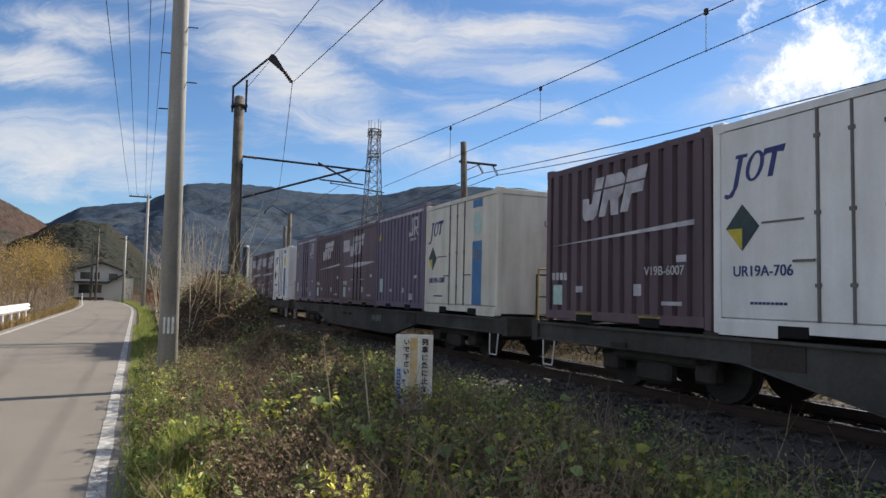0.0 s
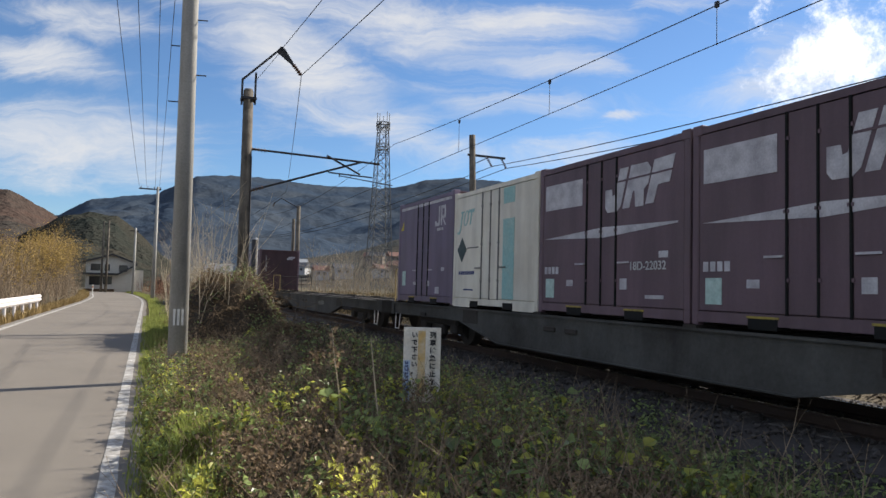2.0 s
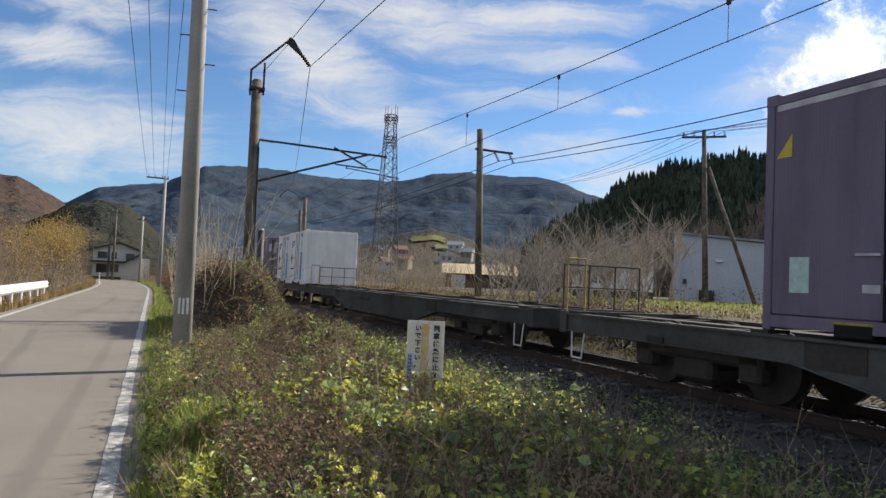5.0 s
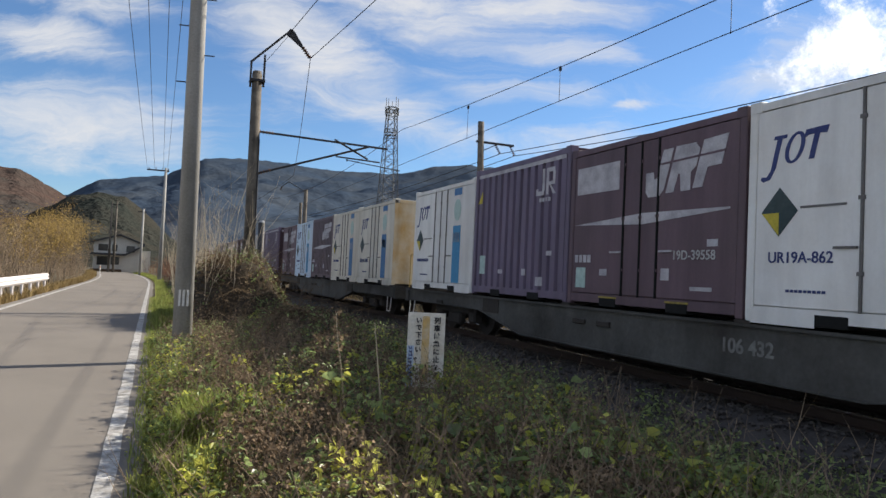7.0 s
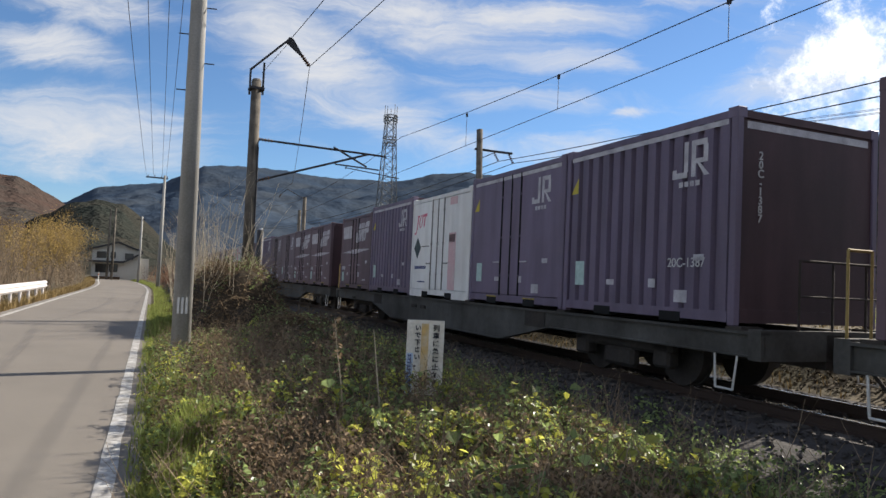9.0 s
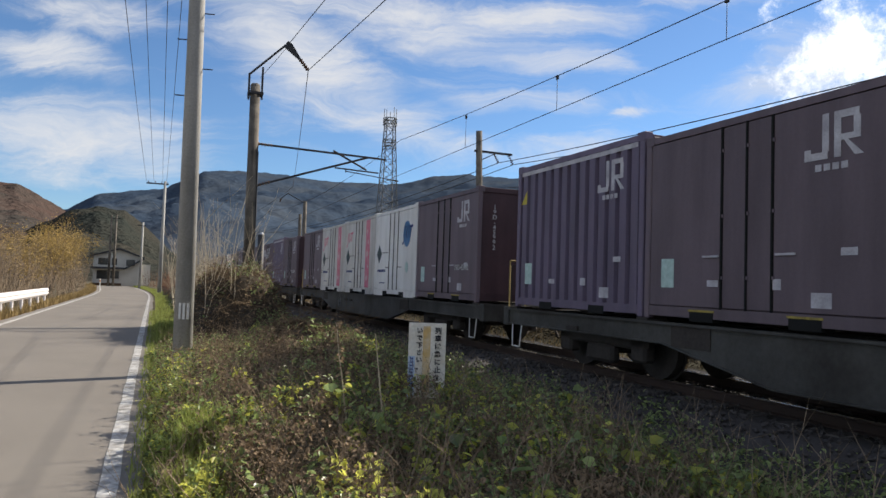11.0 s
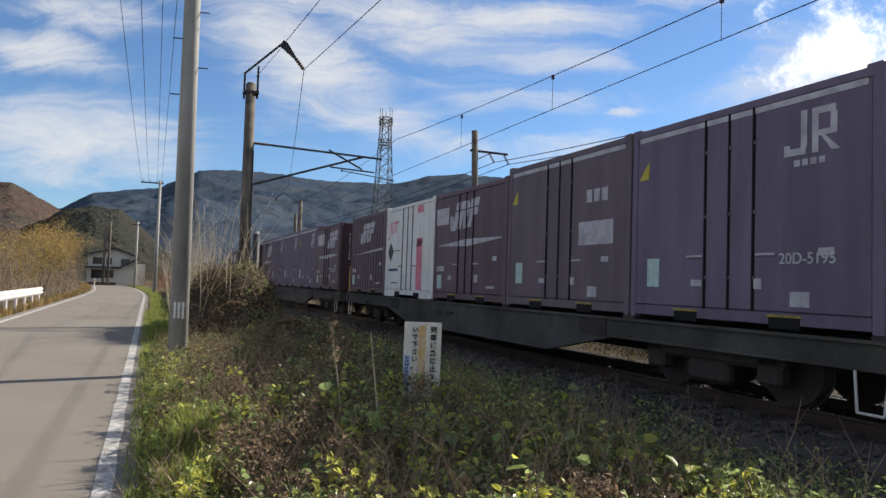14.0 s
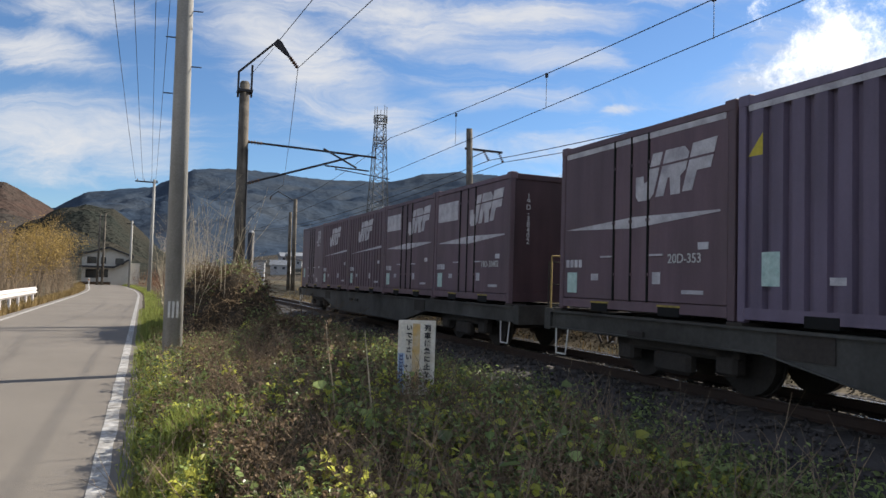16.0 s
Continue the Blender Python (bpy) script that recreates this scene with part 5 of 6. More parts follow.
def build_sign():
    x0, y0 = 2.58, 7.04
    ang = math.degrees(math.atan2(6.9 - 7.05, 2.93 - 2.56))
    s = thing("warning_sign", "weathered white warning board with vertical dark writing in the weeds", "sign", m=pose(2.56, 7.05, 0, 0, 0, ang))
    W, z0, z1 = .40, .34, 1.135
    board = mat("weathered_sign_board", (0.78, 0.75, 0.68), .6, col2=(.50, .42, .30), big=3.5, fine=30, amount=.6, bump=.05)
    ink = mat("faded_black_ink", (0.03, 0.03, 0.035), .7, bump=0)
    part("board", box(B(), 0, W, 0, .012, z0, z1, .003), board, s)
    part("post", box(B(), W * .5 - .025, W * .5 + .025, .015, .06, -.2, z1 - .1), M_TWIG, s, "grey wooden post")
    F = FACE_FRONT
    decal("yellow_band", [rect(.155, .235, .40, 1.10)], F, mat("faded_orange_print", (.62, .42, .17), .7, col2=(.62, .55, .42), big=9, amount=.9, bump=0), s, "faded orange strip of print", .002)
    decal("blue_label", [rect(.004, .075, .34, .78)], F, mat("pale_blue_label", (.50, .62, .78), .6, bump=0), s, "pale blue label strip", .002)
    for ch, u, v0, step, size in (("列車は急に止れま", .315, 1.03, .083, .072), ("いで下さい。", .118, 1.03, .078, .066)):
        for i, c in enumerate(ch):
            lettering("character", c, size, F @ Matrix.Translation((u, v0 - step * i, .0045)), ink, s, "", False, .0022)
    lettering("character", "は", .066, F @ Matrix.Translation((.235, .455, .0045)), ink, s, "", False, .002)
    blue = mat("dark_blue_ink", (.05, .08, .25), .7, bump=0)
    for i in range(11):
        v = .745 - .037 * i
        decal("small_print", [rect(.022, .058, v, v + .010), rect(.022, .030, v + .010, v + .026), rect(.046, .054, v + .010, v + .026)], F @ Matrix.Translation((0, 0, .003)), blue, s)


build_workshop()
build_house()
build_guardrail()
build_sign()

# ---------------------------------------------------------------- train
M_WAGON = mat("dirty_grey_wagon_steel", (0.086, 0.084, 0.078), .75, .1, col2=(0.03, 0.026, 0.022), big=1.0, fine=18, amount=.8, bump=.2, obj=.15, streak=.15)
M_UNDER = mat("brake_dust_steel", (0.055, 0.047, 0.042), .9, .1, col2=(.03, .027, .024), big=2, fine=20, amount=.7, bump=.3)
M_NUMBER = mat("faded_number_paint", (.21, .21, .20), .8, col2=(.11, .105, .10), big=6, fine=40, amount=.9, bump=0)
M_STIRRUP = mat("white_step_paint", (.62, .60, .57), .6, bump=.05)
M_RAILOCHRE = mat("dirty_ochre_paint", (.30, .22, .08), .7, bump=0)
M_MARK = mat("dull_white_marking", (.50, .50, .50), .7, col2=(.3, .3, .3), big=5, fine=40, amount=.5, bump=0)
CON_L, CON_W, CON_H, PITCH = 3.70, 2.45, 2.48, 3.74
DECK = 1.195 - RAIL_Z


def build_wagon():
    w = thing("container_wagon", "dirty grey flat container wagon on two bogies", "flat wagon", "wagons of the train")
    H = 9.75
    low = [(-H, .60), (-5.2, .60), (-3.4, .25), (3.4, .25), (5.2, .60), (H, .60)]
    for sx in (-1, 1):
        bm = B()
        x0, x1 = sx * 1.17, sx * 1.19
        ring = [(-H, .86)] + low + [(H, .86)]
        a = [bm.verts.new((x1, y, z)) for y, z in ring]; b = [bm.verts.new((x0, y, z)) for y, z in ring]
        bm.faces.new(a); bm.faces.new(b[::-1])
        n = len(ring)
        for i in range(n):
            bm.faces.new((a[i], b[i], b[(i + 1) % n], a[(i + 1) % n]))
        part("side_sill", bm, M_WAGON, w)
        bm = B()
        box(bm, min(sx * 1.10, sx * 1.235), max(sx * 1.10, sx * 1.235), -H, H, .84, .875)
        for (ya, za), (yb, zb) in zip(low, low[1:]):
            q = [bm.verts.new((sx * xx, y, z + dz)) for xx in (1.10, 1.235) for y, z in ((ya, za), (yb, zb)) for dz in (0, -.02)]
            for f in ((0, 2, 6, 4), (1, 5, 7, 3), (0, 1, 3, 2), (4, 6, 7, 5)):
                bm.faces.new([q[i] for i in f])
        part("sill_flange", bm, M_WAGON, w)
        for y in (.85, 1.5, 7.4):
            part("release_lever", box(B(), *sorted((sx * 1.19, sx * 1.225)), y - .17, y + .17, .60, .68, .01), M_UNDER, w, "dark lever in the sill")
        for y in (-4.7, 4.7):
            part("gusset_plate", box(B(), *sorted((sx * 1.19, sx * 1.204)), y - .35, y + .35, .56, .84), M_UNDER, w)
    part("centre_sill", box(B(), -.2, .2, -H, H, .45, .86), M_UNDER, w)
    for i in range(9):
        y = -8.8 + 2.2 * i
        part("cross_beam", box(B(), -1.165, 1.165, y - .08, y + .08, .62, .85), M_UNDER, w)
    for s in range(6):
        y = -9.33 + PITCH * s - .02
        for sx in (-1, 1):
            part("container_seat", box(B(), min(sx * .9, sx * 1.24), max(sx * .9, sx * 1.24), y - .12, y + .12, .875, DECK), M_UNDER, w)
    for sy in (-1, 1):
        part("end_beam", box(B(), -1.235, 1.235, min(sy * H, sy * (H - .18)), max(sy * H, sy * (H - .18)), .55, .90), M_WAGON, w)
        part("coupler", box(B(), -.12, .12, min(sy * H, sy * 10.2), max(sy * H, sy * 10.2), .48, .74, .03), M_UNDER, w)
        part("air_hose", cyl(B(), (.4, sy * H, .6), (.35, sy * 10.1, .25), .025, n=8), M_UNDER, w)
        for sx in (-1, 1):
            bm = B()
            for p, q in (((sx * 1.22, sy * 9.4, .58), (sx * 1.24, sy * 9.36, .18)), ((sx * 1.22, sy * 9.05, .58), (sx * 1.24, sy * 9.09, .18)), ((sx * 1.24, sy * 9.36, .18), (sx * 1.24, sy * 9.09, .18))):
                cyl(bm, p, q, .014, n=6)
            part("step_stirrup", bm, M_STIRRUP, w, "pale steel step")
        bm = B()
        xs, top = ((-.55, .0, .58, 1.15), 1.72) if sy < 0 else ((-1.17, -.82), 1.78)
        for xx in xs:
            cyl(bm, (xx, sy * 9.66, .88), (xx, sy * 9.66, top), .016, n=6)
        cyl(bm, (xs[0], sy * 9.66, top), (xs[-1], sy * 9.66, top), .016, n=6)
        if sy < 0:
            cyl(bm, (xs[0], sy * 9.66, 1.3), (xs[-1], sy * 9.66, 1.3), .012, n=6)
        part("end_handrail", bm, M_UNDER if sy < 0 else M_RAILOCHRE, w, "thin dark steel handrail" if sy < 0 else "short ochre grab rail")
        bog = part("bogie", box(B(), -1.0, 1.0, sy * 6.9 - .25, sy * 6.9 + .25, .30, .58, .04), M_UNDER, w, "cast bogie with leaf-dark dust")
        for sx in (-1, 1):
            bm = B()
            xa, xb = sorted((sx * .86, sx * 1.04))
            box(bm, xa, xb, sy * 6.9 - 1.15, sy * 6.9 + 1.15, .42, .62, .05)
            box(bm, xa, xb, sy * 6.9 - .35, sy * 6.9 + .35, .16, .45, .05)
            for dy in (-.95, .95):
                box(bm, xa, xb + .03, sy * 6.9 + dy - .17, sy * 6.9 + dy + .17, .24, .60, .04)
            part("side_frame", bm, M_UNDER, bog)
        for dy in (-.95, .95):
            bm = B()
            yy = sy * 6.9 + dy
            cyl(bm, (-.7, yy, .43), (.7, yy, .43), .07, n=10)
            for sx in (-1, 1):
                cyl(bm, (sx * .53, yy, .43), (sx * .66, yy, .43), .43, n=24)
                cyl(bm, (sx * .50, yy, .43), (sx * .53, yy, .43), .455, n=24)
            part("wheelset", bm, M_UNDER, bog)
    part("brake_cylinder", cyl(B(), (-.75, -1.8, .42), (-.75, -.9, .42), .17, n=12), M_UNDER, w)
    part("air_tank", cyl(B(), (-.7, 1.2, .40), (-.7, 2.5, .40), .19, n=12), M_UNDER, w)
    part("brake_rod", cyl(B(), (-.3, -6, .38), (-.3, 6, .38), .025, n=6), M_UNDER, w)
    return w


def hand_wheel(w):
    bm = B()
    rim = [Vector((-1.225, 2.33 + .19 * math.cos(k * math.tau / 16), .55 + .19 * math.sin(k * math.tau / 16))) for k in range(16)]
    for k in range(16):
        cyl(bm, rim[k], rim[(k + 1) % 16], .014, n=6)
    for k in (0, 5, 11):
        cyl(bm, (-1.22, 2.33, .55), rim[k], .010, n=5)
    cyl(bm, (-1.18, 2.33, .55), (-1.24, 2.33, .55), .03, n=8)
    part("hand_wheel", bm, M_NUMBER, w, "pale spoked brake wheel")


MAROON = mat("maroon_container_paint", (0.134, 0.088, 0.108), .55, col2=(0.114, 0.081, 0.090), big=.9, fine=30, amount=.8, bump=.08, obj=.12, streak=.2, grain=.09)
PURPLE = mat("violet_container_paint", (0.143, 0.109, 0.128), .55, col2=(0.123, 0.094, 0.108), big=.9, fine=30, amount=.8, bump=.08, obj=.12, streak=.2, grain=.09)
INDIGO = mat("blue_violet_container_paint", (0.154, 0.122, 0.182), .5, col2=(0.134, 0.108, 0.149), big=.9, fine=30, amount=.7, bump=.08, obj=.10, streak=.2, grain=.09)
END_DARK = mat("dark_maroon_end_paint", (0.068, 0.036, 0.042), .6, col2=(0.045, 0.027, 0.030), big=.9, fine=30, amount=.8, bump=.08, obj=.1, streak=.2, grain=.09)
CREAM = mat("cream_container_paint", (0.70, 0.67, 0.59), .5, col2=(0.56, 0.51, 0.42), big=1.1, fine=25, amount=.7, bump=.06, obj=.06, streak=.16, grain=.05)
WHITE_C = mat("white_container_paint", (0.78, 0.78, 0.77), .5, col2=(0.64, 0.61, 0.57), big=1.1, fine=25, amount=.6, bump=.06, obj=.06, streak=.12, grain=.05)
GREYED = mat("greyed_white_container_paint", (0.62, 0.61, 0.59), .55, col2=(0.46, 0.43, 0.39), big=1.1, fine=25, amount=.8, bump=.06, obj=.06, streak=.2, grain=.06)
ICE = mat("pale_blue_container_paint", (0.58, 0.72, 0.86), .5, col2=(0.44, 0.52, 0.62), big=1.1, fine=25, amount=.6, bump=.06, grain=.05)
YELLOW = mat("ochre_container_paint", (0.62, 0.53, 0.38), .55, col2=(0.52, 0.30, 0.08), big=1.3, fine=25, amount=1.0, grain=.06, streak=.2)
WORN = mat("worn_white_print", (.52, .51, .54), .65, col2=(.24, .22, .25), big=4, fine=45, amount=.7, bump=0)
BLUE_P = mat("navy_print", (.035, .05, .17), .6, col2=(.07, .09, .2), big=5, amount=.5, bump=0)
BAND_B = mat("blue_band_print", (.06, .17, .36), .6, col2=(.12, .24, .42), big=3, amount=.6, bump=0)
BAND_C = mat("bright_blue_band_print", (.06, .25, .46), .6, col2=(.10, .30, .50), big=3, amount=.5, bump=0)
BAND_T = mat("teal_band_print", (.25, .45, .45), .6, col2=(.4, .5, .46), big=3, amount=.6, bump=0)
BAND_P = mat("pink_band_print", (.62, .16, .24), .6, col2=(.62, .34, .38), big=3, amount=.7, bump=0)
PALE_P = mat("faded_pink_print", (.62, .40, .42), .6, col2=(.60, .5, .5), big=3, amount=.7, bump=0)
DIAMOND = mat("dark_green_print", (.035, .06, .065), .6, col2=(.08, .1, .1), big=6, amount=.5, bump=0)
YEL_P = mat("yellow_print", (.55, .45, .06), .6, bump=0)
STICKER = mat("pale_sticker", (.45, .58, .55), .6, col2=(.3, .45, .42), big=9, amount=.7, bump=0)
POCKET = mat("fork_pocket_dark", (.012, .012, .012), .9, bump=0)
POCKET_Y = mat("worn_yellow_edge", (.40, .31, .06), .7, col2=(.12, .09, .05), big=9, amount=.8, bump=0)
SILVER = mat("door_bar_steel", (.17, .16, .155), .6, .4, bump=0)


def build_container(kind, body, ribbed, label, top_band=False, end=None):
    """A 12-foot railway container: origin at the middle of its foot; the side seen from the road is -x, the front -y."""
    light = body in (CREAM, WHITE_C, ICE, GREYED)
    c = thing("freight_container", label, "freight container", "containers of the train")
    hx, hy, h = CON_W / 2, CON_L / 2, 2.60 if kind in ("vinb", "vinc", "ving", "vinw") else CON_H
    frame_m = body
    skin = end
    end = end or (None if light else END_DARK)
    part("core", box(B(), -hx + .07, hx - .02, -hy + .05, hy - .02, .10, h - .03), body, c, "smooth inner walls")
    for sx in (-1, 1):
        for sy in (-1, 1):
            part("corner_post", box(B(), *sorted((sx * hx, sx * (hx - .10))), *sorted((sy * hy, sy * (hy - .11))), .0, h, .012), frame_m, c)
        for sy in (-1, 1):
            part("corner_casting", box(B(), *sorted((sx * (hx + .003), sx * (hx - .15))), *sorted((sy * (hy + .003), sy * (hy - .17))), h - .11, h + .03, .012), frame_m, c)
        part("top_rail", box(B(), *sorted((sx * (hx - .004), sx * (hx - .09))), -hy + .11, hy - .11, h - .09, h - .004), frame_m, c)
        part("bottom_rail", box(B(), *sorted((sx * (hx - .004), sx * (hx - .09))), -hy + .11, hy - .11, .04, .17), frame_m, c)
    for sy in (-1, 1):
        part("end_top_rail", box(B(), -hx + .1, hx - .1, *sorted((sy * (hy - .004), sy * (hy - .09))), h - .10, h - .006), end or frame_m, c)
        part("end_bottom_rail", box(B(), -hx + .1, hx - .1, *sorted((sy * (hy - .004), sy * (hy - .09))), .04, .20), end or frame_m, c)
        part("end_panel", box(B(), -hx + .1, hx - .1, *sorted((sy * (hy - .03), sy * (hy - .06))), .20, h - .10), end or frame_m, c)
    if skin:
        part("end_corner_skin", box(B(), -hx + .003, -hx + .104, -hy - .003, -hy + .08, .02, h - .02), end, c, "ochre corner post")
    part("roof_panel", box(B(), -hx + .05, hx - .05, -hy + .05, hy - .05, h - .02, h + .012, .005), frame_m, c)
    z0, z1 = .17, h - .09
    if ribbed:
        vs, fs = [], []
        n = 13
        step = (2 * hy - .22) / n
        for i in range(n):
            y = -hy + .11 + step * i
            for dy, dx in ((0, -.068), (step * .09, -.006), (step * .66, -.006), (step * .75, -.068)):
                vs += [(-hx - dx, y + dy, z0), (-hx - dx, y + dy, z1)]
        y = hy - .11
        vs += [(-hx + .055, y, z0), (-hx + .055, y, z1)]
        m = len(vs) // 2
        fs = [(2 * i, 2 * i + 1, 2 * i + 3, 2 * i + 2) for i in range(m - 1)]
        raw("ribbed_side", vs, fs, body, c)
        ribs = [hx - .01]
    else:
        for a, b in ((-hy + .115, -.33), (-.30, .42), (.45, hy - .115)):
            part("door_leaf" if b < .5 else "side_panel", box(B(), -hx + .012, -hx + .06, a, b, z0 + .01, z1 - .01, .008), body, c)
        for y in (-.315, .05, .435):
            part("lock_rod", cyl(B(), (-hx + .008, y, z0), (-hx + .008, y, z1), .018, n=6), SILVER if light else POCKET, c)
            for z in (.55, 1.3, 2.1):
                part("rod_clamp", box(B(), -hx - .006, -hx + .02, y - .035, y + .035, z - .02, z + .02), SILVER if light else body, c)
        for y in (-.5, .6):
            part("door_handle", box(B(), -hx - .012, -hx + .01, y - .13, y + .13, .80, .825), SILVER if light else WORN, c, "worn metal handle")
    for y in (-.75, .75):
        part("fork_pocket", box(B(), -hx - .004, -hx + .2, y - .20, y + .20, -.002, .12), POCKET, c)
        if kind in ("vinf", "vinfc", "ving", "vinv", "vin", "vinb", "vinw"):
            part("pocket_edge", box(B(), -hx - .008, -hx + .0, y - .22, y + .22, .12, .145), POCKET_Y, c, "worn yellow edge of the fork pocket")
    F = FACE_SIDE
    off = Matrix.Translation((-hx + (.009 if ribbed else .011), 0, 0))
    S = off @ F
    E = Matrix.Translation((0, -hy + .029, 0)) @ FACE_FRONT

    def put(name, polys, material, lab="", m=S, depth=.006):
        decal(name, polys, m, material, c, lab, depth)

    def vin_small(u, v, s, m=S):
        put("white_emblem", [[(u, v + .16 * s), (u, v), (u + .36 * s, v), (u + .36 * s, v + .1 * s), (u + .1 * s, v + .1 * s), (u + .1 * s, v + .16 * s)],
                             rect(u + .28 * s, u + .38 * s, v + .1 * s, v + .62 * s), rect(u + .46 * s, u + .56 * s, v, v + .62 * s),
                             rect(u + .56 * s, u + .82 * s, v + .52 * s, v + .62 * s), rect(u + .74 * s, u + .84 * s, v + .30 * s, v + .52 * s),
                             rect(u + .56 * s, u + .84 * s, v + .22 * s, v + .30 * s), [(u + .66 * s, v + .22 * s), (u + .60 * s, v + .22 * s), (u + .76 * s, v), (u + .88 * s, v)]], WORN, "worn white angular emblem", m)

    def wedge_mark(u, v, s, m=S):
        shapes = [[(0, .08), (.06, 0), (.28, 0), (.38, .08), (.56, .64), (.36, .64), (.24, .26), (.18, .24), (.16, .35), (0, .35)],
                  [(.42, .03), (.58, .03), (.66, .27), (.70, .27), (.72, .03), (.90, .03), (.90, .27), (1.00, .34), (1.06, .56), (.98, .65), (.62, .65)],
                  [(.94, .05), (1.12, .05), (1.20, .30), (1.44, .31), (1.55, .68), (1.13, .66)]]
        put("white_emblem", [[(u + a * s, v + b * s) for a, b in q] for q in shapes], WORN, "large slanting white emblem", m)
        if s > .6:
            put("emblem_slit", [[(u + a * s, v + b * s) for a, b in ((.30, .43), (1.49, .46), (1.50, .49), (.31, .46))]], body, "dark line through the emblem", m, .009)

    def bars(u, v, w, hgt, n, material=WORN):
        s = w / n
        put("small_print", [rect(u + s * i, u + s * (i + .72), v, v + hgt) for i in range(n)], material)

    rnd = random.Random(sum(map(ord, kind)) + 3)
    if kind in ("vinf", "vinfc", "ving", "vinv", "vinr"):
        wedge_mark({"vinfc": -.81, "vinv": -.92}.get(kind, .05), 1.57, .98)
        if kind == "ving":
            put("white_top_band", [rect(-1.70, 1.70, h - .18, h - .10)], WORN, "thin worn white band under the roof")
        if kind == "vinf":
            put("pale_patch", [rect(-1.66, -.56, 1.75, 2.18)], WORN, "pale worn rectangle")
        if kind == "vinv":
            put("pale_patch", [rect(-1.74, -1.02, 1.75, 2.14)], WORN, "pale worn rectangle")
        put("white_stripe", [[(-1.70, 1.22), (1.58, 1.32), (1.58, 1.39)] if kind == "vinfc" else [(-1.67, 1.26), (0, 1.20), (1.62, 1.31), (1.62, 1.335), (0, 1.36)]], WORN, "tapering white stripe")
        bars(-1.66, .66, .46, .12, 4)
        for u0, u1, v0, v1 in ((-1.62, -1.36, .26, .58), (-.98, -.80, .46, .56), (.42, .58, .42, .58), (1.26, 1.44, .86, .95), (.98, 1.36, .30, .35)):
            put("white_label", [rect(u0, u1, v0, v1)], STICKER if u0 < -1.3 else WORN)
    elif kind in ("vin", "vinb", "vinc", "vinw"):
        if kind == "vinw":
            put("pale_patch", [rect(.55, 1.45, 1.05, 1.42)], WORN, "pale worn rectangle")
            bars(.75, 1.72, .6, .2, 3)
        else:
            up = .08 if kind in ("vinb", "vinc") else 0
            vin_small(.73, 1.78 + up, .76)
            bars(.86, 1.66 + up, .40, .07, 4)
        if kind in ("vinb", "vinc", "vinw"):
            put("white_top_band", [rect(-1.70, 1.70, h - .17, h - .10)], WORN, "thin worn white band under the roof")
            put("yellow_mark", [[(-1.70, 1.90), (-1.50, 1.90), (-1.50, 2.15)]], YEL_P, "small yellow triangle")
        put("sticker", [rect(-1.50, -1.26, .42, .80)], STICKER, "pale green sticker")
        for u0, u1, v0, v1 in ((1.16, 1.34, .78, .86), (.82, 1.06, .24, .40), (-.66, -.48, .44, .52), (.30, .44, .42, .54)):
            put("white_label", [rect(u0, u1, v0, v1)], WORN)
    elif kind.startswith("pale"):
        ink = BAND_P if kind in ("palep", "paleq", "paler") else BAND_T if kind == "paleg" else BLUE_P
        u, v = (.68, 1.58) if kind == "palew" else (-1.66, 1.72)
        hook = [(0, -.12), (.07, -.13), (.13, -.06), (.22, .28), (.17, .28), (.18, .32), (.36, .32), (.35, .28), (.29, .28), (.20, -.04), (.12, -.16), (.02, -.18), (-.02, -.15)]
        bar = [(.66, .01), (.73, .01), (.80, .27), (.89, .26), (.92, .34), (.62, .33), (.59, .24), (.65, .27), (.73, .27)]
        ring = [(.13 * math.cos(k * math.pi / 10) + .05 * math.sin(k * math.pi / 10) + .47, .17 * math.sin(k * math.pi / 10) + .16) for k in range(20)]
        hole = [(.075 * math.cos(k * math.pi / 10) + .04 * math.sin(k * math.pi / 10) + .47, .14 * math.sin(k * math.pi / 10) + .16) for k in range(20)]
        quads = [[ring[k], ring[(k + 1) % 20], hole[(k + 1) % 20], hole[k]] for k in range(20)]
        put("initials_mark", [[(u + .92 * a, v + .03 + b) for a, b in q] for q in [hook, bar] + quads], ink, "coloured slanting shapes of the owner's mark")
        put("thin_line", [rect(-1.14, -.60, 1.24, 1.265)], SILVER)
        put("diamond_mark", [[(-1.41, .95), (-1.17, 1.22), (-1.41, 1.49), (-1.65, 1.22)]], DIAMOND, "dark diamond emblem")
        if kind in ("pale", "palek"):
            put("diamond_corner", [[(-1.64, 1.21), (-1.41, 1.21), (-1.41, .96)]], YEL_P, "", S, .009)
        bars(-1.30, .34, .5, .03, 9, BLUE_P)
        if kind in ("pale", "palek", "palel", "paleb", "paley"):
            put("blue_band", [rect(.72, 1.14, .19, 1.50)], BAND_C if kind in ("pale", "palel") else BAND_B, "blue upright band")
            put("blue_band_top", [rect(.72, 1.14, 2.20, 2.36)], BAND_B)
            put("round_mark", [[(.93 + .19 * math.cos(k * math.pi / 8), 1.86 + .25 * math.sin(k * math.pi / 8)) for k in range(16)]], STICKER if kind != "paleb" else YEL_P, "round pale emblem")
            bars(.74, 1.12, .38, .22, 3, WORN)
        elif kind == "paleg":
            put("teal_band", [rect(.50, .95, .19, 1.75)], BAND_T, "faded teal upright band")
            put("teal_band_top", [rect(.50, .95, 2.05, 2.36)], BAND_T)
        elif kind in ("palep", "paleq"):
            pm = BAND_P if kind == "palep" else PALE_P
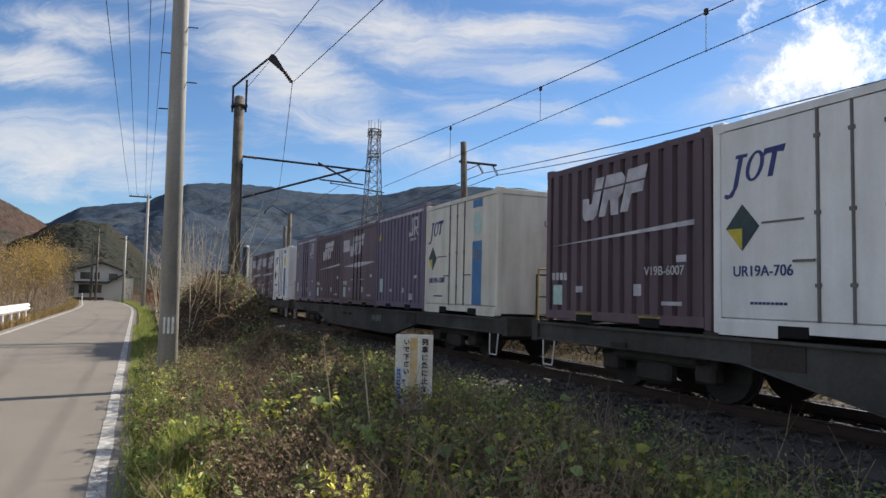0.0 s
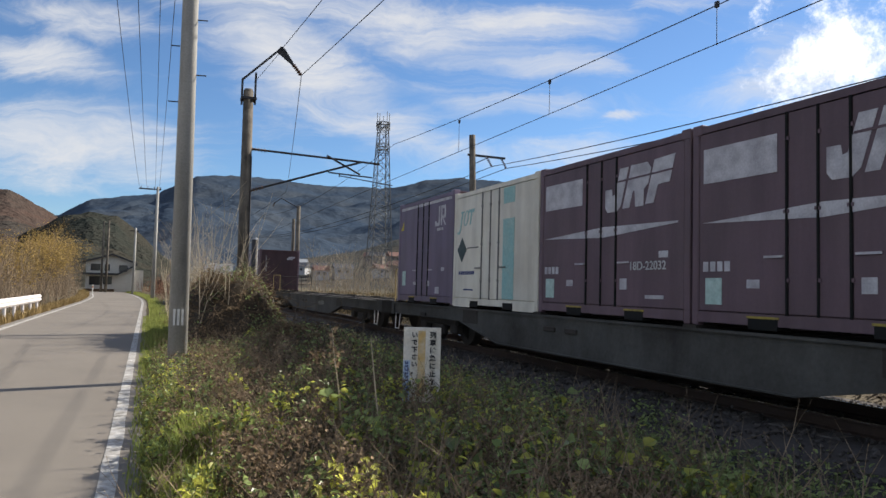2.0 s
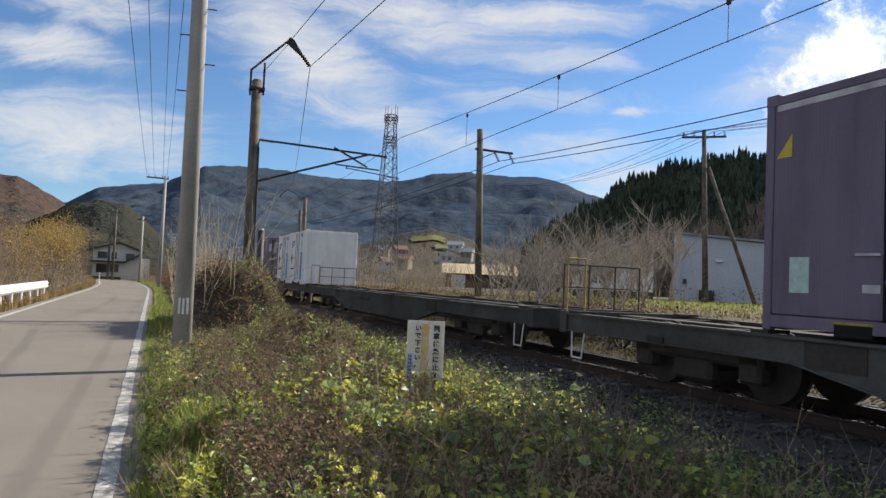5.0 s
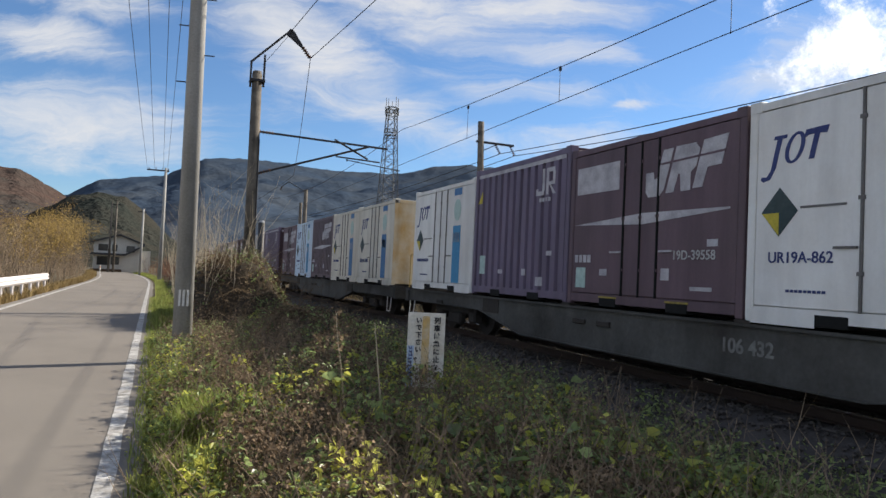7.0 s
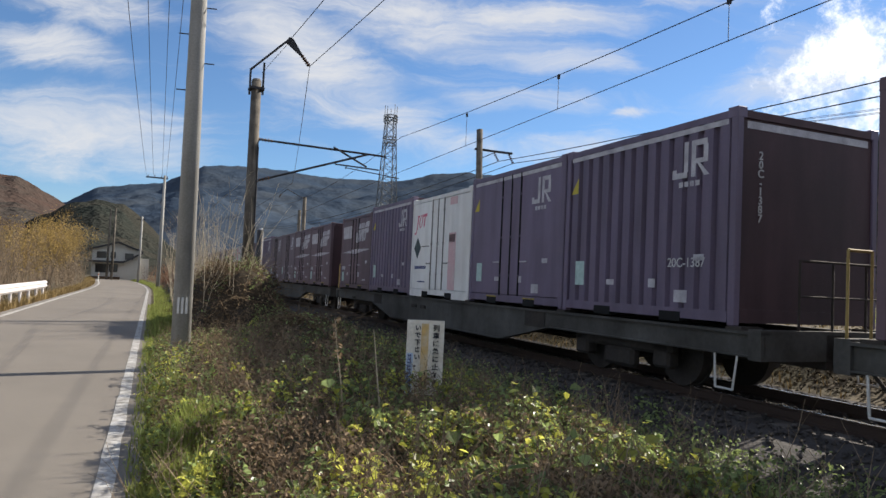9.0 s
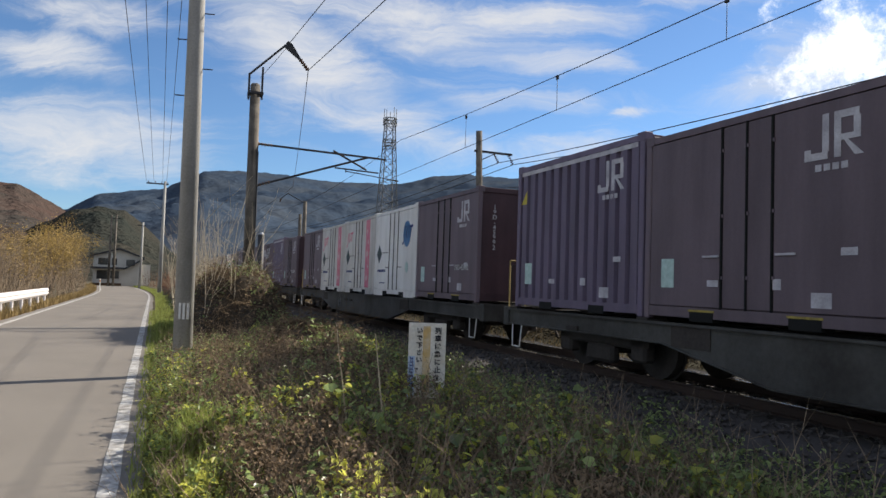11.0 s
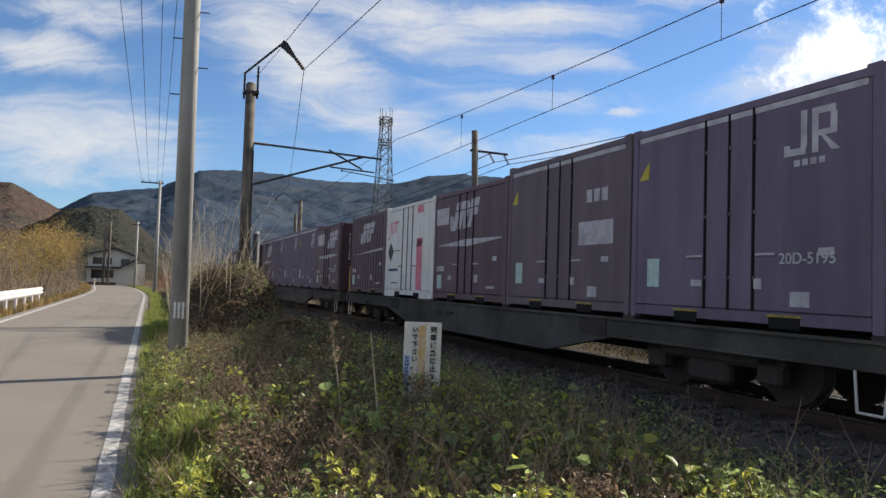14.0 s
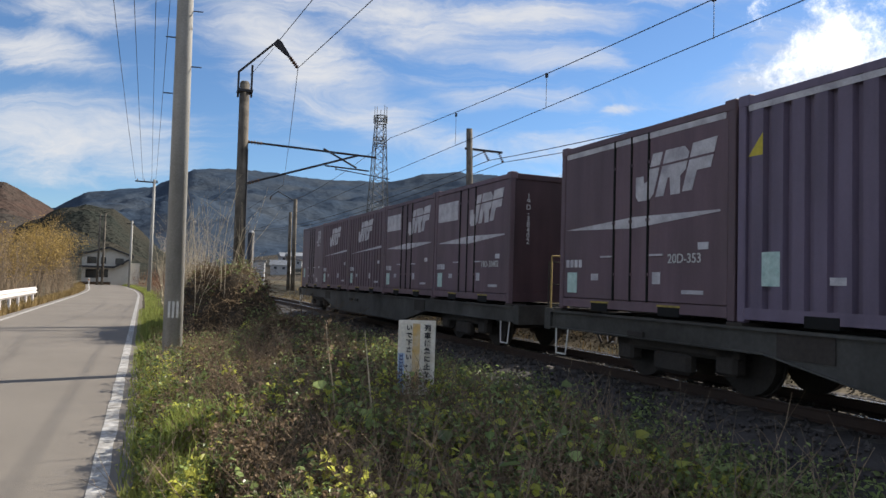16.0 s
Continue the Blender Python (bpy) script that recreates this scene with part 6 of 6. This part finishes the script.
            put("pink_band", [rect(.66, 1.06, .19, 1.52)], pm, "pink upright band")
            put("pink_band_top", [rect(.66, 1.06, 2.18, 2.36)], pm)
            bars(.68, 1.30, .36, .18, 3, WORN)
        elif kind == "paler":
            put("pink_band", [rect(.80, 1.24, .19, 2.38)], BAND_P, "tall pink upright band")
            put("blossom_mark", [[(1.02 + du + r * math.cos(k * math.pi / 5) * (1 if k % 2 else .55), v0 + r * math.sin(k * math.pi / 5) * (1 if k % 2 else .55)) for k in range(10)]
                                 for du, v0, r in ((-.06, 1.98, .12), (.08, 1.66, .10), (-.04, 1.28, .13), (.09, .86, .08), (-.05, .50, .10))], PALE_P, "pale blossom shapes", S, .009)
        elif kind == "palew":
            put("globe_mark", [[(1.05 + .30 * math.cos(k * math.pi / 10), 1.72 + .36 * math.sin(k * math.pi / 10)) for k in range(20)]], BAND_B, "round blue emblem")
            put("small_round_mark", [[(1.1 + .12 * math.cos(k * math.pi / 6), .80 + .15 * math.sin(k * math.pi / 6)) for k in range(12)]], STICKER)
        for u0, u1 in ((-1.80, -.92), (.98, 1.80)):
            put("foot_panel", [rect(u0, u1, -.02, .13)], body, "white skirt panel", Matrix.Translation((-hx - .008, 0, 0)) @ F)
    # the front's print
    if kind in ("vinf", "vinv"):
        wedge_mark(.45, 1.90, .32, E)
    elif kind in ("vinb", "vinc"):
        put("white_end_band", [rect(-1.05, 1.05, h - .22, h - .13)], WORN, "thin worn white band", E)
    return c


# from the front of each wagon to its rear; '' is an empty place
LOADS = {
    -2: "vinf vin vinc vin vinf", -1: "vinf vin vinb pale vinfc", 0: "palek vinc vinv vinfc vinb", 1: "paleb vinf vinf paleg vinb", 2: "- - - - -",
    3: "- vinv vinb vinb -", 4: "- - - - -", 5: "pale pale vinf vinc pale", 6: "paley palek vinr palel vinf", 7: "vinc vinb paleq vinc vinf", 8: "vinf vinf vin vin vinc",
    9: "vin palew paler paler vin", 10: "vin vinc vinv vin vin", 11: "vinb vinw vinv palep vinfc", 12: "vinf vinc vinc vinc ving", 13: "vinf vinf vinfc vinfc vin"}
NUMBERS = {0: "104-2847", 2: "104-5014", 3: "104-5014", 5: "106 432"}
CODES = {(-1, 3): ("UR19A-706", ""), (-1, 4): ("V19B-6007", ""), (0, 0): ("UR19A-1008", "UR19A-1008"), (1, 2): ("18D-22032", ""), (3, 1): ("V19C-4263", "V19C-4263"), (3, 2): ("20D-8020", ""),
         (5, 1): ("UR19A-862", ""), (5, 2): ("19D-39558", ""), (6, 0): ("UR19A-1080", ""), (9, 0): ("19D-45992", "19D-45992"), (10, 0): ("19D-46369", "19D-46369"),
         (10, 3): ("19D-51628", ""), (10, 4): ("19D-48628", ""), (11, 0): ("20D-5195", "20D-5195"), (12, 0): ("V19C-7356", "V19C-7356"), (12, 4): ("20D-353", ""), (13, 0): ("19D-38402", "19D-38402"), (7, 0): ("20C-1387", "20C-1387")}
KINDS = {
    "vinf": (MAROON, False, "worn maroon freight container with white emblem and stripe"),
    "vinv": (MAROON, False, "maroon freight container with a large central white emblem"),
    "vinr": (PURPLE, True, "ribbed violet freight container with slanting white emblem"),
    "ving": (MAROON, False, "tall maroon freight container with white emblem and roof band"),
    "vinfc": (MAROON, True, "ribbed maroon freight container with slanting white emblem"),
    "vin": (PURPLE, False, "dull violet freight container with small white emblem"),
    "vinw": (PURPLE, False, "dull violet freight container with a pale patch"),
    "vinb": (INDIGO, False, "blue-violet freight container with a white band under its roof"),
    "vinc": (INDIGO, True, "ribbed blue-violet freight container with small white emblem"),
    "pale": (WHITE_C, False, "white freight container with blue band and dark diamond"),
    "paleb": (WHITE_C, False, "white freight container with blue band and yellow emblem"),
    "palek": (CREAM, False, "stained cream freight container with blue band"),
    "paley": (CREAM, False, "cream freight container with ochre end and blue band"),
    "paleg": (CREAM, False, "faded cream freight container with teal band"),
    "palel": (ICE, False, "pale blue freight container with blue band"),
    "palep": (WHITE_C, False, "white freight container with bright pink band"),
    "paleq": (WHITE_C, False, "white freight container with faded pink band"),
    "paler": (GREYED, False, "white freight container with a tall pink blossom band"),
    "palew": (WHITE_C, False, "white freight container with a round blue emblem"),
}
MOVERS = []


def build_train():
    masters, used = {}, set()
    wagon = build_wagon()
    for k, load in LOADS.items():
        front = 11.63 + 20.4 * k
        m0 = pose(TRACK_X, front + 9.33, RAIL_Z)
        w = copy_thing(wagon, m0) if k != -2 else wagon
        if k == -2:
            w.matrix_basis = m0
        MOVERS.append((w, front + 9.33, RAIL_Z))
        if k == 9:
            hand_wheel(w)
        if k in NUMBERS:
            lettering("wagon_number", NUMBERS[k], .24, Matrix.Translation((-1.193, -1.9, .52)) @ FACE_SIDE, M_NUMBER, w, "faded painted number", False, .006)
        for s, kind in enumerate(load.split()):
            if kind == "-":
                continue
            y = front + PITCH * s + CON_L / 2
            m = pose(TRACK_X, y, RAIL_Z + DECK + .002)
            if kind not in masters:
                body, ribbed, label = KINDS[kind]
                c = masters[kind] = build_container(kind, body, ribbed, label, end=YELLOW if kind == "paley" else None)
                used.add(kind)
                c.matrix_basis = m
            else:
                c = copy_thing(masters[kind], m)
                for ch in [o for o in c.children if o.name.startswith("container_code") or (kind.startswith("pale") and o.name.startswith("small_print") and len(o.data.polygons) == 40)]:
                    bpy.data.objects.remove(ch)
            MOVERS.append((c, y, RAIL_Z + DECK + .002))
            side, end = CODES.get((k, s), ("", ""))
            ink = BLUE_P if kind.startswith("pale") else M_MARK
            if side and not kind.startswith("pale"):
                lettering("container_code", side, .17, Matrix.Translation((-CON_W / 2 + .010, 0, 0)) @ FACE_SIDE @ Matrix.Translation((1.02, .70, .004)), ink, c, "painted code", False, .0015)
            elif side:
                lettering("container_code", side, .17, Matrix.Translation((-CON_W / 2 + .010, 0, 0)) @ FACE_SIDE @ Matrix.Translation((-1.14, .66, .004)), ink, c, "painted code", False, .0015)
            if not side and kind.startswith("pale"):
                decal("small_print", [rect(-1.55 + .1 * i, -1.48 + .1 * i, .68, .755) for i in range(8)], Matrix.Translation((-CON_W / 2 + .011, 0, 0)) @ FACE_SIDE, BLUE_P, c)
            if end and kind.startswith("pale"):
                lettering("container_code", end, .16, Matrix.Translation((0, -CON_L / 2 + .028, 0)) @ FACE_FRONT @ Matrix.Translation((.25, 1.78, .004)), ink, c, "painted code", False, .0015)
            elif end:
                lettering("container_code", end, .14, Matrix.Translation((0, -CON_L / 2 + .028, 0)) @ FACE_FRONT @ Matrix.Translation((-.82, 2.02, .004)), ink, c, "painted upright code", True, .0015)


build_train()


# small ups and downs of the train's pace, in metres ahead of an even gain
SURGE = ((0, -.20), (.5, 0), (1, -.1), (1.5, -.32), (2, -.05), (2.5, -.2), (3, .05), (3.5, 0), (4, 0), (4.5, 0), (5.5, 0), (7, 0), (7.5, -.22), (8, .35), (8.5, .3), (9, .05),
         (10.2, .2), (11.5, .4), (12, .27), (12.5, .13), (13, 0), (13.5, 0), (14, -.02), (14.5, -.22), (15, -.4), (15.5, 0), (16, 0))


def motions():
    """The train rolls towards the camera, gaining a little speed."""
    for ob, y, z in MOVERS:
        walk(ob, [(t, pose(TRACK_X, y - 16.3 * t - 0.0176 * t * t - d, z)) for t, d in SURGE])


motions()
